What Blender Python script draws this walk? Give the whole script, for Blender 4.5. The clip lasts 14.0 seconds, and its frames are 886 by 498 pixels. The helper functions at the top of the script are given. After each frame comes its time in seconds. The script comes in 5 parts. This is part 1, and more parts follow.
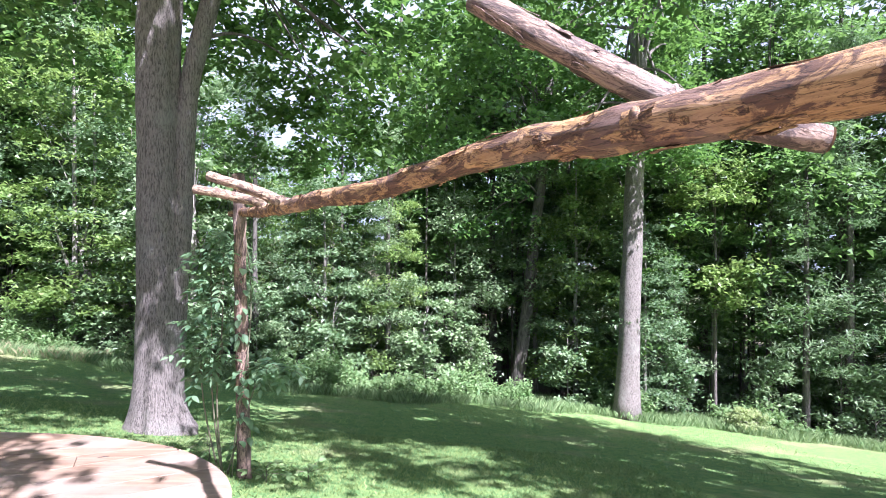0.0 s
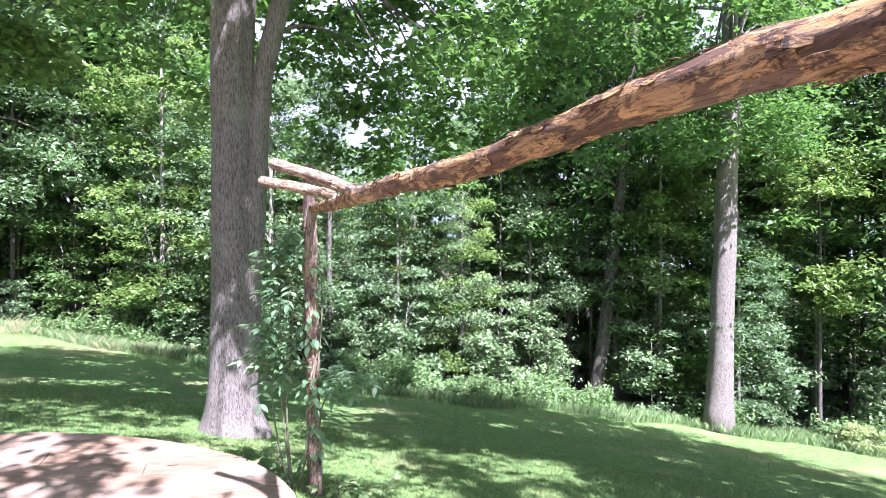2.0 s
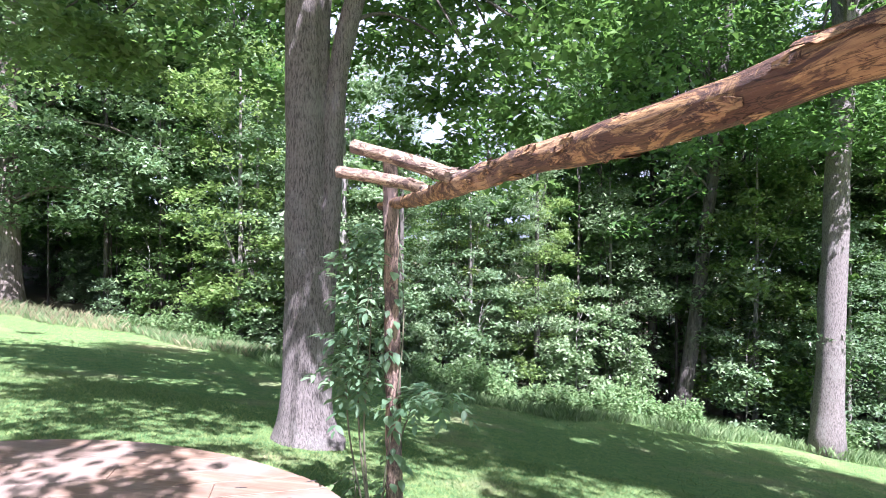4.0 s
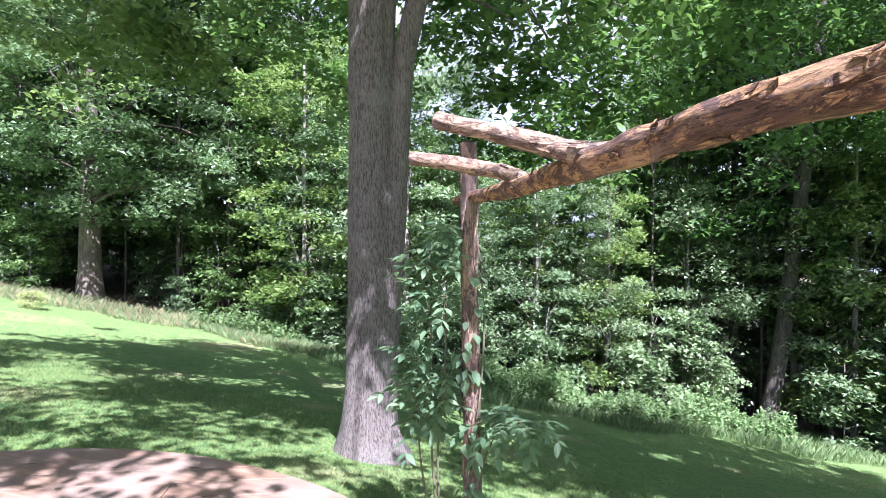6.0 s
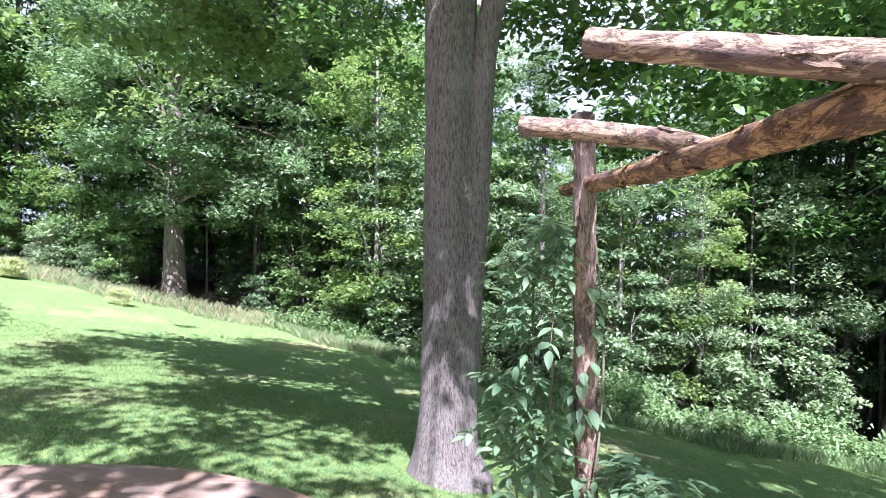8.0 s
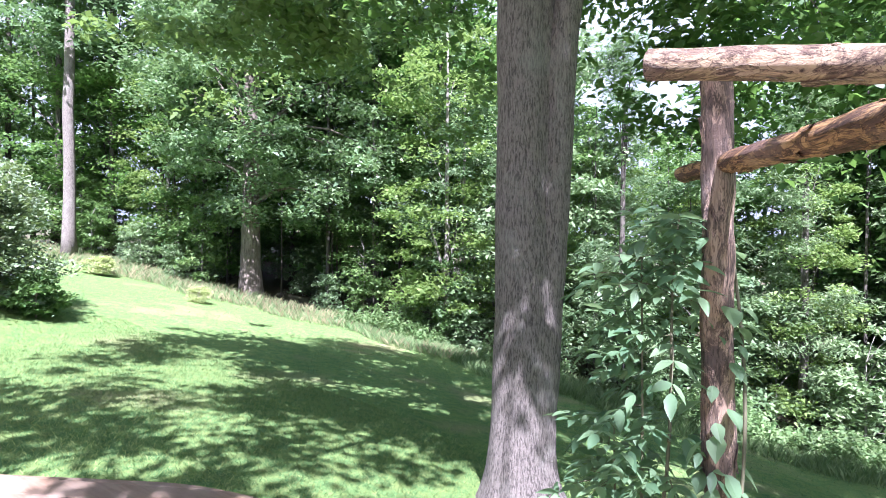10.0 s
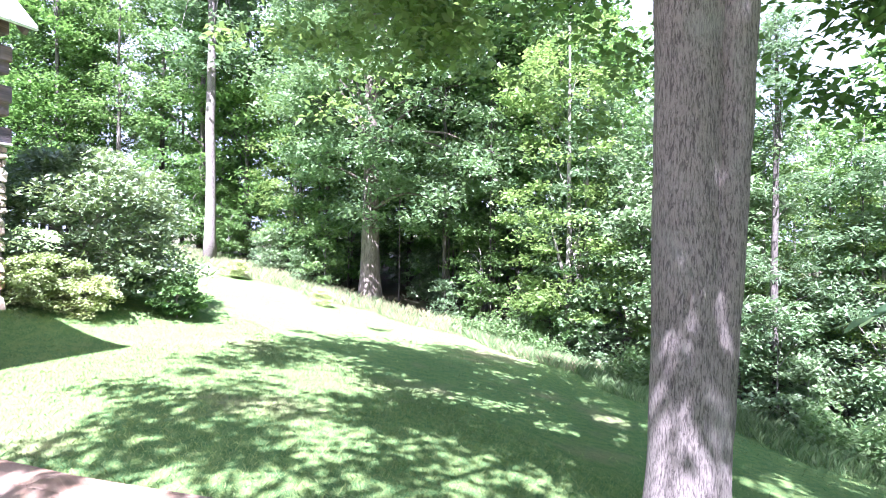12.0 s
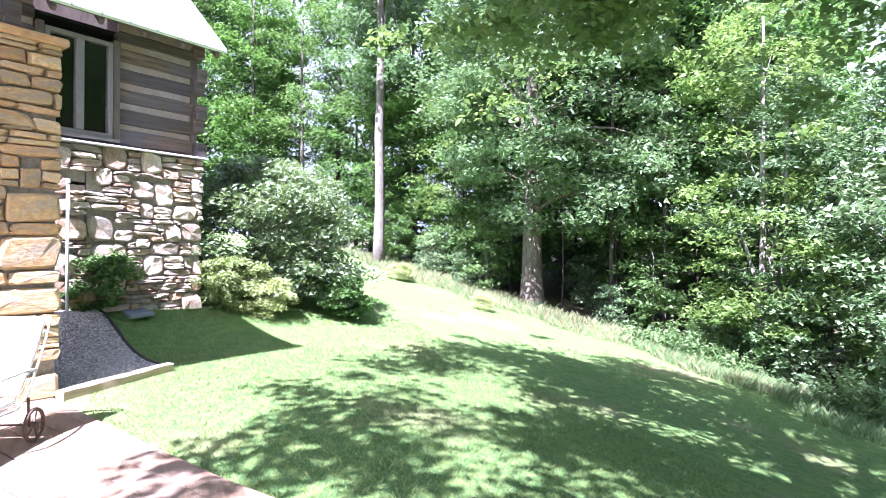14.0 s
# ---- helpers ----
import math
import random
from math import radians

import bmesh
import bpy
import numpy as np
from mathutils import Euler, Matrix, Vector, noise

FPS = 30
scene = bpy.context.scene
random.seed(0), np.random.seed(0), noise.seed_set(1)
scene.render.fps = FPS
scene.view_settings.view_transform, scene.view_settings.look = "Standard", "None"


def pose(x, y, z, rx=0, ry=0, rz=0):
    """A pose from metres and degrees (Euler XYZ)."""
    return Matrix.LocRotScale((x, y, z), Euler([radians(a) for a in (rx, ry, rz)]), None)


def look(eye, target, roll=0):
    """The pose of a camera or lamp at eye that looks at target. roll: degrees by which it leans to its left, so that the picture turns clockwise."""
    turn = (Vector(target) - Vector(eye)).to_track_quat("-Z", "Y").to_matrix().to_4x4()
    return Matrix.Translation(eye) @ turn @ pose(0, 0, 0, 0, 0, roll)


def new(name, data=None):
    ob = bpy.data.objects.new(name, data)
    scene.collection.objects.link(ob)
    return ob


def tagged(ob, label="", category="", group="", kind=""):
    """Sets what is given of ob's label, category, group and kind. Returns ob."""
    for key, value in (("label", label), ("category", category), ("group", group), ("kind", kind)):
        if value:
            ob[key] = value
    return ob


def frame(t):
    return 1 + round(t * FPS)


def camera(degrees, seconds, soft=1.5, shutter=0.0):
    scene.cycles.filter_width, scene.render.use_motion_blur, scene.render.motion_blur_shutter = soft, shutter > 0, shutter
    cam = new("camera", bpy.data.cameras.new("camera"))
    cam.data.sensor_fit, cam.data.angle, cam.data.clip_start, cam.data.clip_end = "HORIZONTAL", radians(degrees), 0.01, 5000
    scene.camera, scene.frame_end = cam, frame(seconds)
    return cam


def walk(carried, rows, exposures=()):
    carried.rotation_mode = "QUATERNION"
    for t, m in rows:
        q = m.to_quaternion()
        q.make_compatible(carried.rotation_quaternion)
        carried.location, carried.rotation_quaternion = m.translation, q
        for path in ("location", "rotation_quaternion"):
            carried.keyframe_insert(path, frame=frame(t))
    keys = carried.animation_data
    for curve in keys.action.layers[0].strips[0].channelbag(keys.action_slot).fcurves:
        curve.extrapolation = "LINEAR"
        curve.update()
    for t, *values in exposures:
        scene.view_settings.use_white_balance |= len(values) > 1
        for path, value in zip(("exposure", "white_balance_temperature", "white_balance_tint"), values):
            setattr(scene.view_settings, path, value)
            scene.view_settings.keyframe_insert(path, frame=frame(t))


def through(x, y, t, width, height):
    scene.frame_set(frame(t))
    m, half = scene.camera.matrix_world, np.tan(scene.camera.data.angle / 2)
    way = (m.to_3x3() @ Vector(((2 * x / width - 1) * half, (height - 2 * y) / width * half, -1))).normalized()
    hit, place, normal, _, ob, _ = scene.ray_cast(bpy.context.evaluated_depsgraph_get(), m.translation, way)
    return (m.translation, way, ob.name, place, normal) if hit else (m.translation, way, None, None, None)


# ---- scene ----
cam = camera(75.8, 14.0, 0.8)
PATH = [
    (0, (0.083, 0.192, 1.654), (0.063, 2.192, 1.644), -0.0),
    (0.5, (0.039, 0.337, 1.651), (-0.034, 2.336, 1.639), 0.0),
    (1, (0.01, 0.503, 1.655), (-0.127, 2.498, 1.643), 0.0),
    (1.5, (-0.017, 0.602, 1.651), (-0.22, 2.592, 1.636), -0.1),
    (2, (-0.051, 0.688, 1.639), (-0.318, 2.67, 1.627), -0.1),
    (2.5, (-0.103, 0.805, 1.635), (-0.428, 2.779, 1.624), -0.1),
    (3, (-0.179, 0.957, 1.637), (-0.573, 2.918, 1.628), -0.0),
    (5.5, (-0.543, 1.574, 1.644), (-1.181, 3.47, 1.634), 0.2),
    (6, (-0.617, 1.699, 1.652), (-1.317, 3.572, 1.64), 0.2),
    (6.5, (-0.712, 1.826, 1.647), (-1.484, 3.671, 1.635), 0.2),
    (7, (-0.83, 1.973, 1.648), (-1.665, 3.79, 1.636), 0.3),
    (9.5, (-1.208, 2.683, 1.664), (-2.275, 4.374, 1.647), 0.4),
    (10, (-1.3, 2.791, 1.664), (-2.439, 4.435, 1.646), 0.4),
    (10.5, (-1.434, 2.909, 1.667), (-2.646, 4.5, 1.651), 0.4),
    (11, (-1.595, 3.004, 1.674), (-2.878, 4.538, 1.661), 0.5),
    (11.5, (-1.729, 3.083, 1.659), (-3.096, 4.542, 1.653), 0.5),
    (12, (-1.834, 3.163, 1.648), (-3.274, 4.551, 1.646), 0.5),
    (12.5, (-1.959, 3.246, 1.655), (-3.473, 4.553, 1.655), 0.5),
    (13, (-2.103, 3.344, 1.682), (-3.702, 4.544, 1.68), 0.6),
    (13.5, (-2.229, 3.452, 1.666), (-3.919, 4.52, 1.67), 0.4),
    (14, (-2.337, 3.518, 1.654), (-4.106, 4.451, 1.659), 0.4),
]
walk(cam, [(t, look(eye, target, roll)) for t, eye, target, roll in PATH],
     [(0.0, 2.18, 5440, 31), (1.5, 2.41, 5440, 32), (3.0, 2.31, 5440, 33), (6.0, 2.07, 5420, 33), (7.0, 2.14, 5420, 33), (9.5, 2.2, 5400, 32), (10.5, 2.43, 5370, 33), (11.5, 2.87, 5330, 36), (12.5, 3.07, 5310, 37), (13.3, 2.92, 5310, 37), (14.0, 2.7, 5310, 37)])

# ---- light ----
SUN = Vector((0.47, -0.56, 1.0)).normalized()          # towards the sun
world = bpy.data.worlds.new("sky")
world.use_nodes = True
scene.world = world
sky = world.node_tree.nodes.new("ShaderNodeTexSky")
sky.sky_type = "NISHITA"
sky.sun_disc = False
sky.sun_elevation = math.asin(SUN.z)
sky.sun_rotation = math.atan2(SUN.x, SUN.y)
sky.air_density, sky.dust_density, sky.ozone_density = 1.0, 2.5, 0.8
world.node_tree.links.new(sky.outputs[0], world.node_tree.nodes["Background"].inputs[0])
world.node_tree.nodes["Background"].inputs[1].default_value = 0.053
sun = new("sun", bpy.data.lights.new("sun", "SUN"))
sun.data.energy, sun.data.angle, sun.data.color = 5.0, radians(0.6), (1.0, 0.96, 0.90)
sun.matrix_world = look(SUN * 60, (0, 0, 0))


# ---- materials ----
def material(name):
    m = bpy.data.materials.new(name)
    m.use_nodes = True
    n = m.node_tree.nodes
    return m, n, m.node_tree.links, n["Principled BSDF"]


def ramp(nodes, links, source, stops):
    r = nodes.new("ShaderNodeValToRGB")
    while len(r.color_ramp.elements) < len(stops):
        r.color_ramp.elements.new(0.5)
    for e, (p, c) in zip(r.color_ramp.elements, stops):
        e.position, e.color = p, (*c, 1)
    links.new(source, r.inputs[0])
    return r.outputs[0]


def coords(nodes, links, scale=(1, 1, 1), turn=0.0):
    """Object coordinates (metres), stretched and turned about z."""
    t = nodes.new("ShaderNodeTexCoord")
    m = nodes.new("ShaderNodeMapping")
    m.inputs["Scale"].default_value = scale
    m.inputs["Rotation"].default_value = (0, 0, turn)
    links.new(t.outputs["Object"], m.inputs[0])
    return m.outputs[0]


def noise_of(nodes, links, vector, scale, detail=6.0, rough=0.6, distort=0.0):
    n = nodes.new("ShaderNodeTexNoise")
    n.inputs["Scale"].default_value, n.inputs["Detail"].default_value = scale, detail
    n.inputs["Roughness"].default_value, n.inputs["Distortion"].default_value = rough, distort
    links.new(vector, n.inputs["Vector"])
    return n.outputs[0]


def mix(nodes, links, factor, a, b, kind="MIX"):
    x = nodes.new("ShaderNodeMix")
    x.data_type, x.blend_type = "RGBA", kind
    for socket, value in ((x.inputs[0], factor), (x.inputs[6], a), (x.inputs[7], b)):
        if isinstance(value, (int, float)):
            socket.default_value = value
        elif isinstance(value, tuple):
            socket.default_value = (*value, 1)
        else:
            links.new(value, socket)
    return x.outputs[2]


def bump(nodes, links, bsdf, height, strength=0.5, distance=0.02):
    b = nodes.new("ShaderNodeBump")
    b.inputs["Strength"].default_value, b.inputs["Distance"].default_value = strength, distance
    links.new(height, b.inputs["Height"])
    links.new(b.outputs[0], bsdf.inputs["Normal"])


def surface(name, stops, scale=8.0, stretch=(1, 1, 1), rough=0.8, relief=0.4, depth=0.01, blotch=None, turn=0.0,
            per_piece=0.0, island=False, metal=0.0, tint=None):
    """A grained surface: noise grain between colour stops, large blotches, relief, and a shade of its own for each piece."""
    m, n, l, b = material(name)
    v = coords(n, l, stretch, turn)
    info = n.new("ShaderNodeNewGeometry" if island else "ShaderNodeObjectInfo")
    pick = info.outputs["Random Per Island" if island else "Random"]
    if per_piece:
        shift = n.new("ShaderNodeVectorMath")
        shift.operation = "MULTIPLY_ADD"
        comb = n.new("ShaderNodeCombineXYZ")
        for k in range(3):
            l.new(pick, comb.inputs[k])
        l.new(comb.outputs[0], shift.inputs[0])
        shift.inputs[1].default_value = (37, 23, 51)
        l.new(v, shift.inputs[2])
        v = shift.outputs[0]
    grain = noise_of(n, l, v, scale, 8, 0.65, 0.3)
    colour = ramp(n, l, grain, stops)
    if blotch:
        big = noise_of(n, l, coords(n, l), blotch[0], 4, 0.6)
        mask = ramp(n, l, big, [(0.42, (0, 0, 0)), (0.62, (1, 1, 1))])
        colour = mix(n, l, mask, colour, mix(n, l, 0.75, colour, blotch[1]))
    if tint:
        own = n.new("ShaderNodeMath")
        own.operation = "FRACT"
        many = n.new("ShaderNodeMath")
        many.operation = "MULTIPLY"
        l.new(pick, many.inputs[0])
        many.inputs[1].default_value = 13.0
        l.new(many.outputs[0], own.inputs[0])
        share = ramp(n, l, own.outputs[0], [(0.5, (0, 0, 0)), (1.0, (0.9, 0.9, 0.9))])
        colour = mix(n, l, share, colour, mix(n, l, 1.0, colour, tint, "MULTIPLY"))
    if per_piece:
        hsv = n.new("ShaderNodeHueSaturation")
        mr = n.new("ShaderNodeMapRange")
        mr.inputs[3].default_value, mr.inputs[4].default_value = 1 - per_piece, 1 + per_piece
        l.new(pick, mr.inputs[0])
        l.new(mr.outputs[0], hsv.inputs["Value"])
        l.new(colour, hsv.inputs["Color"])
        colour = hsv.outputs[0]
    l.new(colour, b.inputs["Base Color"])
    b.inputs["Roughness"].default_value, b.inputs["Metallic"].default_value = rough, metal
    bump(n, l, b, noise_of(n, l, v, scale * 1.7, 8, 0.7), relief, depth)
    return m


def bark(name, dark, light, moss, scale=9.0, depth=0.03, ridges=0.22):
    """Furrowed bark: ridges stretched up the trunk, lichen in patches."""
    m, n, l, b = material(name)
    v = coords(n, l, (1, 1, ridges))
    ridge = noise_of(n, l, v, scale * 2.2, 6, 0.7, 0.6)
    fine = noise_of(n, l, v, scale * 7, 5, 0.7)
    colour = ramp(n, l, ridge, [(0.40, dark), (0.475, tuple((a + c) / 2 for a, c in zip(dark, light))), (0.54, light)])
    colour = mix(n, l, 0.35, colour, ramp(n, l, fine, [(0.3, dark), (0.7, light)]))
    patch = ramp(n, l, noise_of(n, l, coords(n, l), 2.2, 5, 0.65), [(0.52, (0, 0, 0)), (0.7, (1, 1, 1))])
    colour = mix(n, l, patch, colour, mix(n, l, 0.5, colour, moss))
    l.new(colour, b.inputs["Base Color"])
    b.inputs["Roughness"].default_value = 0.92
    total = n.new("ShaderNodeMath")
    total.operation = "MULTIPLY_ADD"
    l.new(fine, total.inputs[0])
    total.inputs[1].default_value = 0.3
    l.new(ridge, total.inputs[2])
    bump(n, l, b, total.outputs[0], 1.0, depth)
    return m


def leafy(name, low, high, gloss=0.45, through=0.35, back=(0.30, 0.42, 0.05), blotch=0.35):
    """Leaves: each its own green, light coming through, a waxy sheen."""
    m, n, l, b = material(name)
    geo = n.new("ShaderNodeNewGeometry")
    colour = ramp(n, l, geo.outputs["Random Per Island"], [(0.0, low), (0.6, tuple((a + c) / 2 for a, c in zip(low, high))), (1.0, high)])
    big = noise_of(n, l, coords(n, l), blotch, 3, 0.6)
    hsv = n.new("ShaderNodeHueSaturation")
    mr = n.new("ShaderNodeMapRange")
    mr.inputs[1].default_value, mr.inputs[2].default_value = 0.3, 0.7
    mr.inputs[3].default_value, mr.inputs[4].default_value = 0.75, 1.3
    l.new(big, mr.inputs[0])
    own = n.new("ShaderNodeObjectInfo")
    shade = n.new("ShaderNodeMapRange")
    shade.inputs[3].default_value, shade.inputs[4].default_value = 0.8, 1.25
    l.new(own.outputs["Random"], shade.inputs[0])
    both = n.new("ShaderNodeMath")
    both.operation = "MULTIPLY"
    l.new(mr.outputs[0], both.inputs[0])
    l.new(shade.outputs[0], both.inputs[1])
    hue = n.new("ShaderNodeMapRange")
    hue.inputs[3].default_value, hue.inputs[4].default_value = 0.515, 0.485
    l.new(own.outputs["Random"], hue.inputs[0])
    l.new(hue.outputs[0], hsv.inputs["Hue"])
    l.new(both.outputs[0], hsv.inputs["Value"])
    l.new(colour, hsv.inputs["Color"])
    l.new(hsv.outputs[0], b.inputs["Base Color"])
    b.inputs["Roughness"].default_value = gloss
    b.inputs["Specular IOR Level"].default_value = 0.4
    t = n.new("ShaderNodeBsdfTranslucent")
    l.new(mix(n, l, 0.55, hsv.outputs[0], back), t.inputs[0])
    s = n.new("ShaderNodeMixShader")
    s.inputs[0].default_value = through
    l.new(b.outputs[0], s.inputs[1])
    l.new(t.outputs[0], s.inputs[2])
    l.new(s.outputs[0], n["Material Output"].inputs[0])
    return m


def ground_material():
    m, n, l, b = material("lawn_soil")
    v = coords(n, l)
    blades = noise_of(n, l, v, 60, 6, 0.75, 0.4)
    tuft = noise_of(n, l, v, 7, 6, 0.65)
    patch = noise_of(n, l, v, 0.55, 5, 0.6)
    green = ramp(n, l, blades, [(0.3, (0.022, 0.086, 0.028)), (0.5, (0.094, 0.195, 0.060)), (0.72, (0.325, 0.375, 0.135))])
    green = mix(n, l, ramp(n, l, tuft, [(0.42, (0, 0, 0)), (0.6, (1, 1, 1))]), green, mix(n, l, 0.5, green, (0.23, 0.29, 0.085)))
    dry = ramp(n, l, blades, [(0.3, (0.13, 0.09, 0.045)), (0.7, (0.46, 0.41, 0.23))])
    colour = mix(n, l, ramp(n, l, patch, [(0.54, (0, 0, 0)), (0.72, (0.65, 0.65, 0.65))]), green, dry)
    l.new(colour, b.inputs["Base Color"])
    b.inputs["Roughness"].default_value = 0.95
    b.inputs["Specular IOR Level"].default_value = 0.15
    bump(n, l, b, blades, 0.7, 0.03)
    return m


GROUND = ground_material()
LITTER = surface("leaf_litter", [(0.3, (0.03, 0.022, 0.012)), (0.55, (0.10, 0.075, 0.04)), (0.75, (0.08, 0.10, 0.03))], 14, rough=0.95, relief=0.8, depth=0.05, blotch=(0.4, (0.05, 0.09, 0.025)))
OAK = bark("oak_bark", (0.044, 0.036, 0.031), (0.30, 0.26, 0.225), (0.30, 0.30, 0.25), 30.0, 0.04, 0.2)
DARKBARK = bark("dark_bark", (0.035, 0.030, 0.025), (0.15, 0.13, 0.11), (0.16, 0.18, 0.12), 7.0, 0.04)
MAPLEBARK = bark("maple_bark", (0.07, 0.056, 0.042), (0.22, 0.185, 0.145), (0.25, 0.25, 0.18), 7.0, 0.03)
GREYBARK = bark("grey_bark", (0.10, 0.09, 0.075), (0.33, 0.30, 0.26), (0.30, 0.32, 0.25), 6.0, 0.03)
LEAF_OAK = leafy("oak_leaves", (0.039, 0.098, 0.027), (0.124, 0.221, 0.057), 0.48, 0.45, (0.22, 0.42, 0.07))
# yellow-green trees' own leaf; also sunlight painted on the oak's left sprays
LEAF_LIME = leafy("lime_and_sun_painted_leaves", (0.085, 0.155, 0.035), (0.25, 0.35, 0.11), 0.5, 0.46, (0.32, 0.46, 0.10))
LEAF_DEEP = leafy("deep_leaves", (0.052, 0.113, 0.036), (0.167, 0.260, 0.089), 0.46, 0.42, (0.24, 0.43, 0.09))
LEAF_COOL = leafy("cool_leaves", (0.092, 0.162, 0.073), (0.254, 0.333, 0.172), 0.46, 0.38, (0.26, 0.42, 0.16))
LEAF_MAPLE = leafy("maple_leaves", (0.081, 0.152, 0.063), (0.292, 0.382, 0.198), 0.46, 0.36, (0.27, 0.43, 0.13))
LEAF_BIG = leafy("ash_leaves", (0.085, 0.165, 0.085), (0.22, 0.32, 0.17), 0.48, 0.42, (0.28, 0.42, 0.16))
LEAF_SHRUB = leafy("shrub_leaves", (0.13, 0.19, 0.10), (0.33, 0.40, 0.24), 0.4, 0.3)
LEAF_YELLOW = leafy("yellow_shrub_leaves", (0.25, 0.32, 0.11), (0.47, 0.52, 0.25), 0.55, 0.35)
GRASS = leafy("grass_blades", (0.036, 0.118, 0.036), (0.310, 0.375, 0.14), 0.6, 0.3, (0.32, 0.41, 0.09))
TALLGRASS = leafy("tall_grass", (0.085, 0.155, 0.060), (0.25, 0.33, 0.15), 0.6, 0.35, (0.28, 0.42, 0.15))
DRYGRASS = leafy("dry_grass", (0.22, 0.19, 0.10), (0.42, 0.38, 0.22), 0.6, 0.3, (0.4, 0.38, 0.2))
WEED = leafy("weed_leaves", (0.097, 0.186, 0.063), (0.270, 0.363, 0.157), 0.5, 0.38, (0.3, 0.46, 0.13))


# ---- building blocks ----
def mesh_of(name, bm, mat):
    me = bpy.data.meshes.new(name)
    bm.to_mesh(me)
    bm.free()
    if mat:
        me.materials.append(mat)
    return me


def part(name, bm, mat, parent=None, label="", smooth=False):
    """One mesh object out of a bmesh, under a thing or a part."""
    ob = new(name, mesh_of(name, bm, mat))
    if smooth:
        ob.data.polygons.foreach_set("use_smooth", [True] * len(ob.data.polygons))
    if parent:
        ob.parent = parent
    return tagged(ob, label)


def thing(name, at, label, category, group="", kind="", turn=0.0):
    ob = new(name)
    ob.empty_display_size = 0.1
    ob.matrix_basis = pose(*at, 0, 0, turn)
    return tagged(ob, label, category, group, kind)


def raw(name, verts, faces, mat, parent=None, label="", smooth=False):
    me = bpy.data.meshes.new(name)
    me.from_pydata([tuple(v) for v in verts], [], faces)
    if mat:
        me.materials.append(mat)
    me.polygons.foreach_set("use_smooth", [smooth] * len(me.polygons))
    ob = new(name, me)
    if parent:
        ob.parent = parent
    return tagged(ob, label)


def quads_mesh(name, verts, n_quads, mat, k=4):
    """A mesh of loose faces out of an array of k n corners."""
    me = bpy.data.meshes.new(name)
    me.vertices.add(k * n_quads)
    me.vertices.foreach_set("co", np.ascontiguousarray(verts, dtype=np.float32).ravel())
    me.loops.add(k * n_quads)
    me.loops.foreach_set("vertex_index", np.arange(k * n_quads, dtype=np.int32))
    me.polygons.add(n_quads)
    me.polygons.foreach_set("loop_start", np.arange(0, k * n_quads, k, dtype=np.int32))
    me.materials.append(mat)
    me.update(calc_edges=True)
    return me


def box(bm, size, at=(0, 0, 0), bevel=0.0, m=None):
    """A box with eased edges, standing on its own middle."""
    made = bmesh.ops.create_cube(bm, size=1.0)["verts"]
    bmesh.ops.scale(bm, vec=size, verts=made)
    if bevel:
        edges = list({e for v in made for e in v.link_edges})
        out = bmesh.ops.bevel(bm, geom=edges, offset=bevel, segments=1, affect="EDGES", profile=0.5)
        made = list({v for f in out["faces"] for v in f.verts} | {v for v in made if v.is_valid})
    bmesh.ops.transform(bm, matrix=(m or Matrix()) @ Matrix.Translation(at), verts=made)
    return made


def tube(points, radii, sides=10, rough=0.0, seed=0.0, flare=None, caps=True, ridge=0.0, lump=3.0):
    """A bmesh tube along points, its surface uneven by noise; flare(angle, share) may widen it."""
    bm = bmesh.new()
    rings = []
    pts = [Vector(p) for p in points]
    side = None
    for i, p in enumerate(pts):
        d = (pts[min(i + 1, len(pts) - 1)] - pts[max(i - 1, 0)]).normalized()
        if side is None:
            side = d.orthogonal().normalized()
        side = (side - d * side.dot(d)).normalized()
        other = d.cross(side)
        ring = []
        for k in range(sides):
            a = 2 * math.pi * k / sides
            r = radii[i]
            way = side * math.cos(a) + other * math.sin(a)
            q = p + way * r
            r *= 1 + rough * noise.noise(q * lump + Vector((seed, seed * 1.7, 0)))
            if ridge:
                r *= 1 + ridge * noise.noise(Vector((way.x * 6 + seed, way.y * 6, i * 0.12)))
            if flare:
                r *= flare(a, i / (len(pts) - 1))
            ring.append(bm.verts.new(p + way * r))
        rings.append(ring)
    for a, b in zip(rings, rings[1:]):
        for k in range(sides):
            bm.faces.new((a[k], a[(k + 1) % sides], b[(k + 1) % sides], b[k]))
    if caps:
        bm.faces.new(list(reversed(rings[0])))
        bm.faces.new(rings[-1])
    return bm


def smooth_line(points, n):
    """n points on a soft curve through the given ones."""
    p = np.array(points, float)
    at = np.linspace(0, len(p) - 1, n)
    out = []
    for u in at:
        i = min(int(u), len(p) - 2)
        f = u - i
        a, b = p[i], p[i + 1]
        ta = (p[i + 1] - p[max(i - 1, 0)]) / 2
        tb = (p[min(i + 2, len(p) - 1)] - p[i]) / 2
        out.append((2 * f**3 - 3 * f**2 + 1) * a + (f**3 - 2 * f**2 + f) * ta + (-2 * f**3 + 3 * f**2) * b + (f**3 - f**2) * tb)
    return np.array(out)


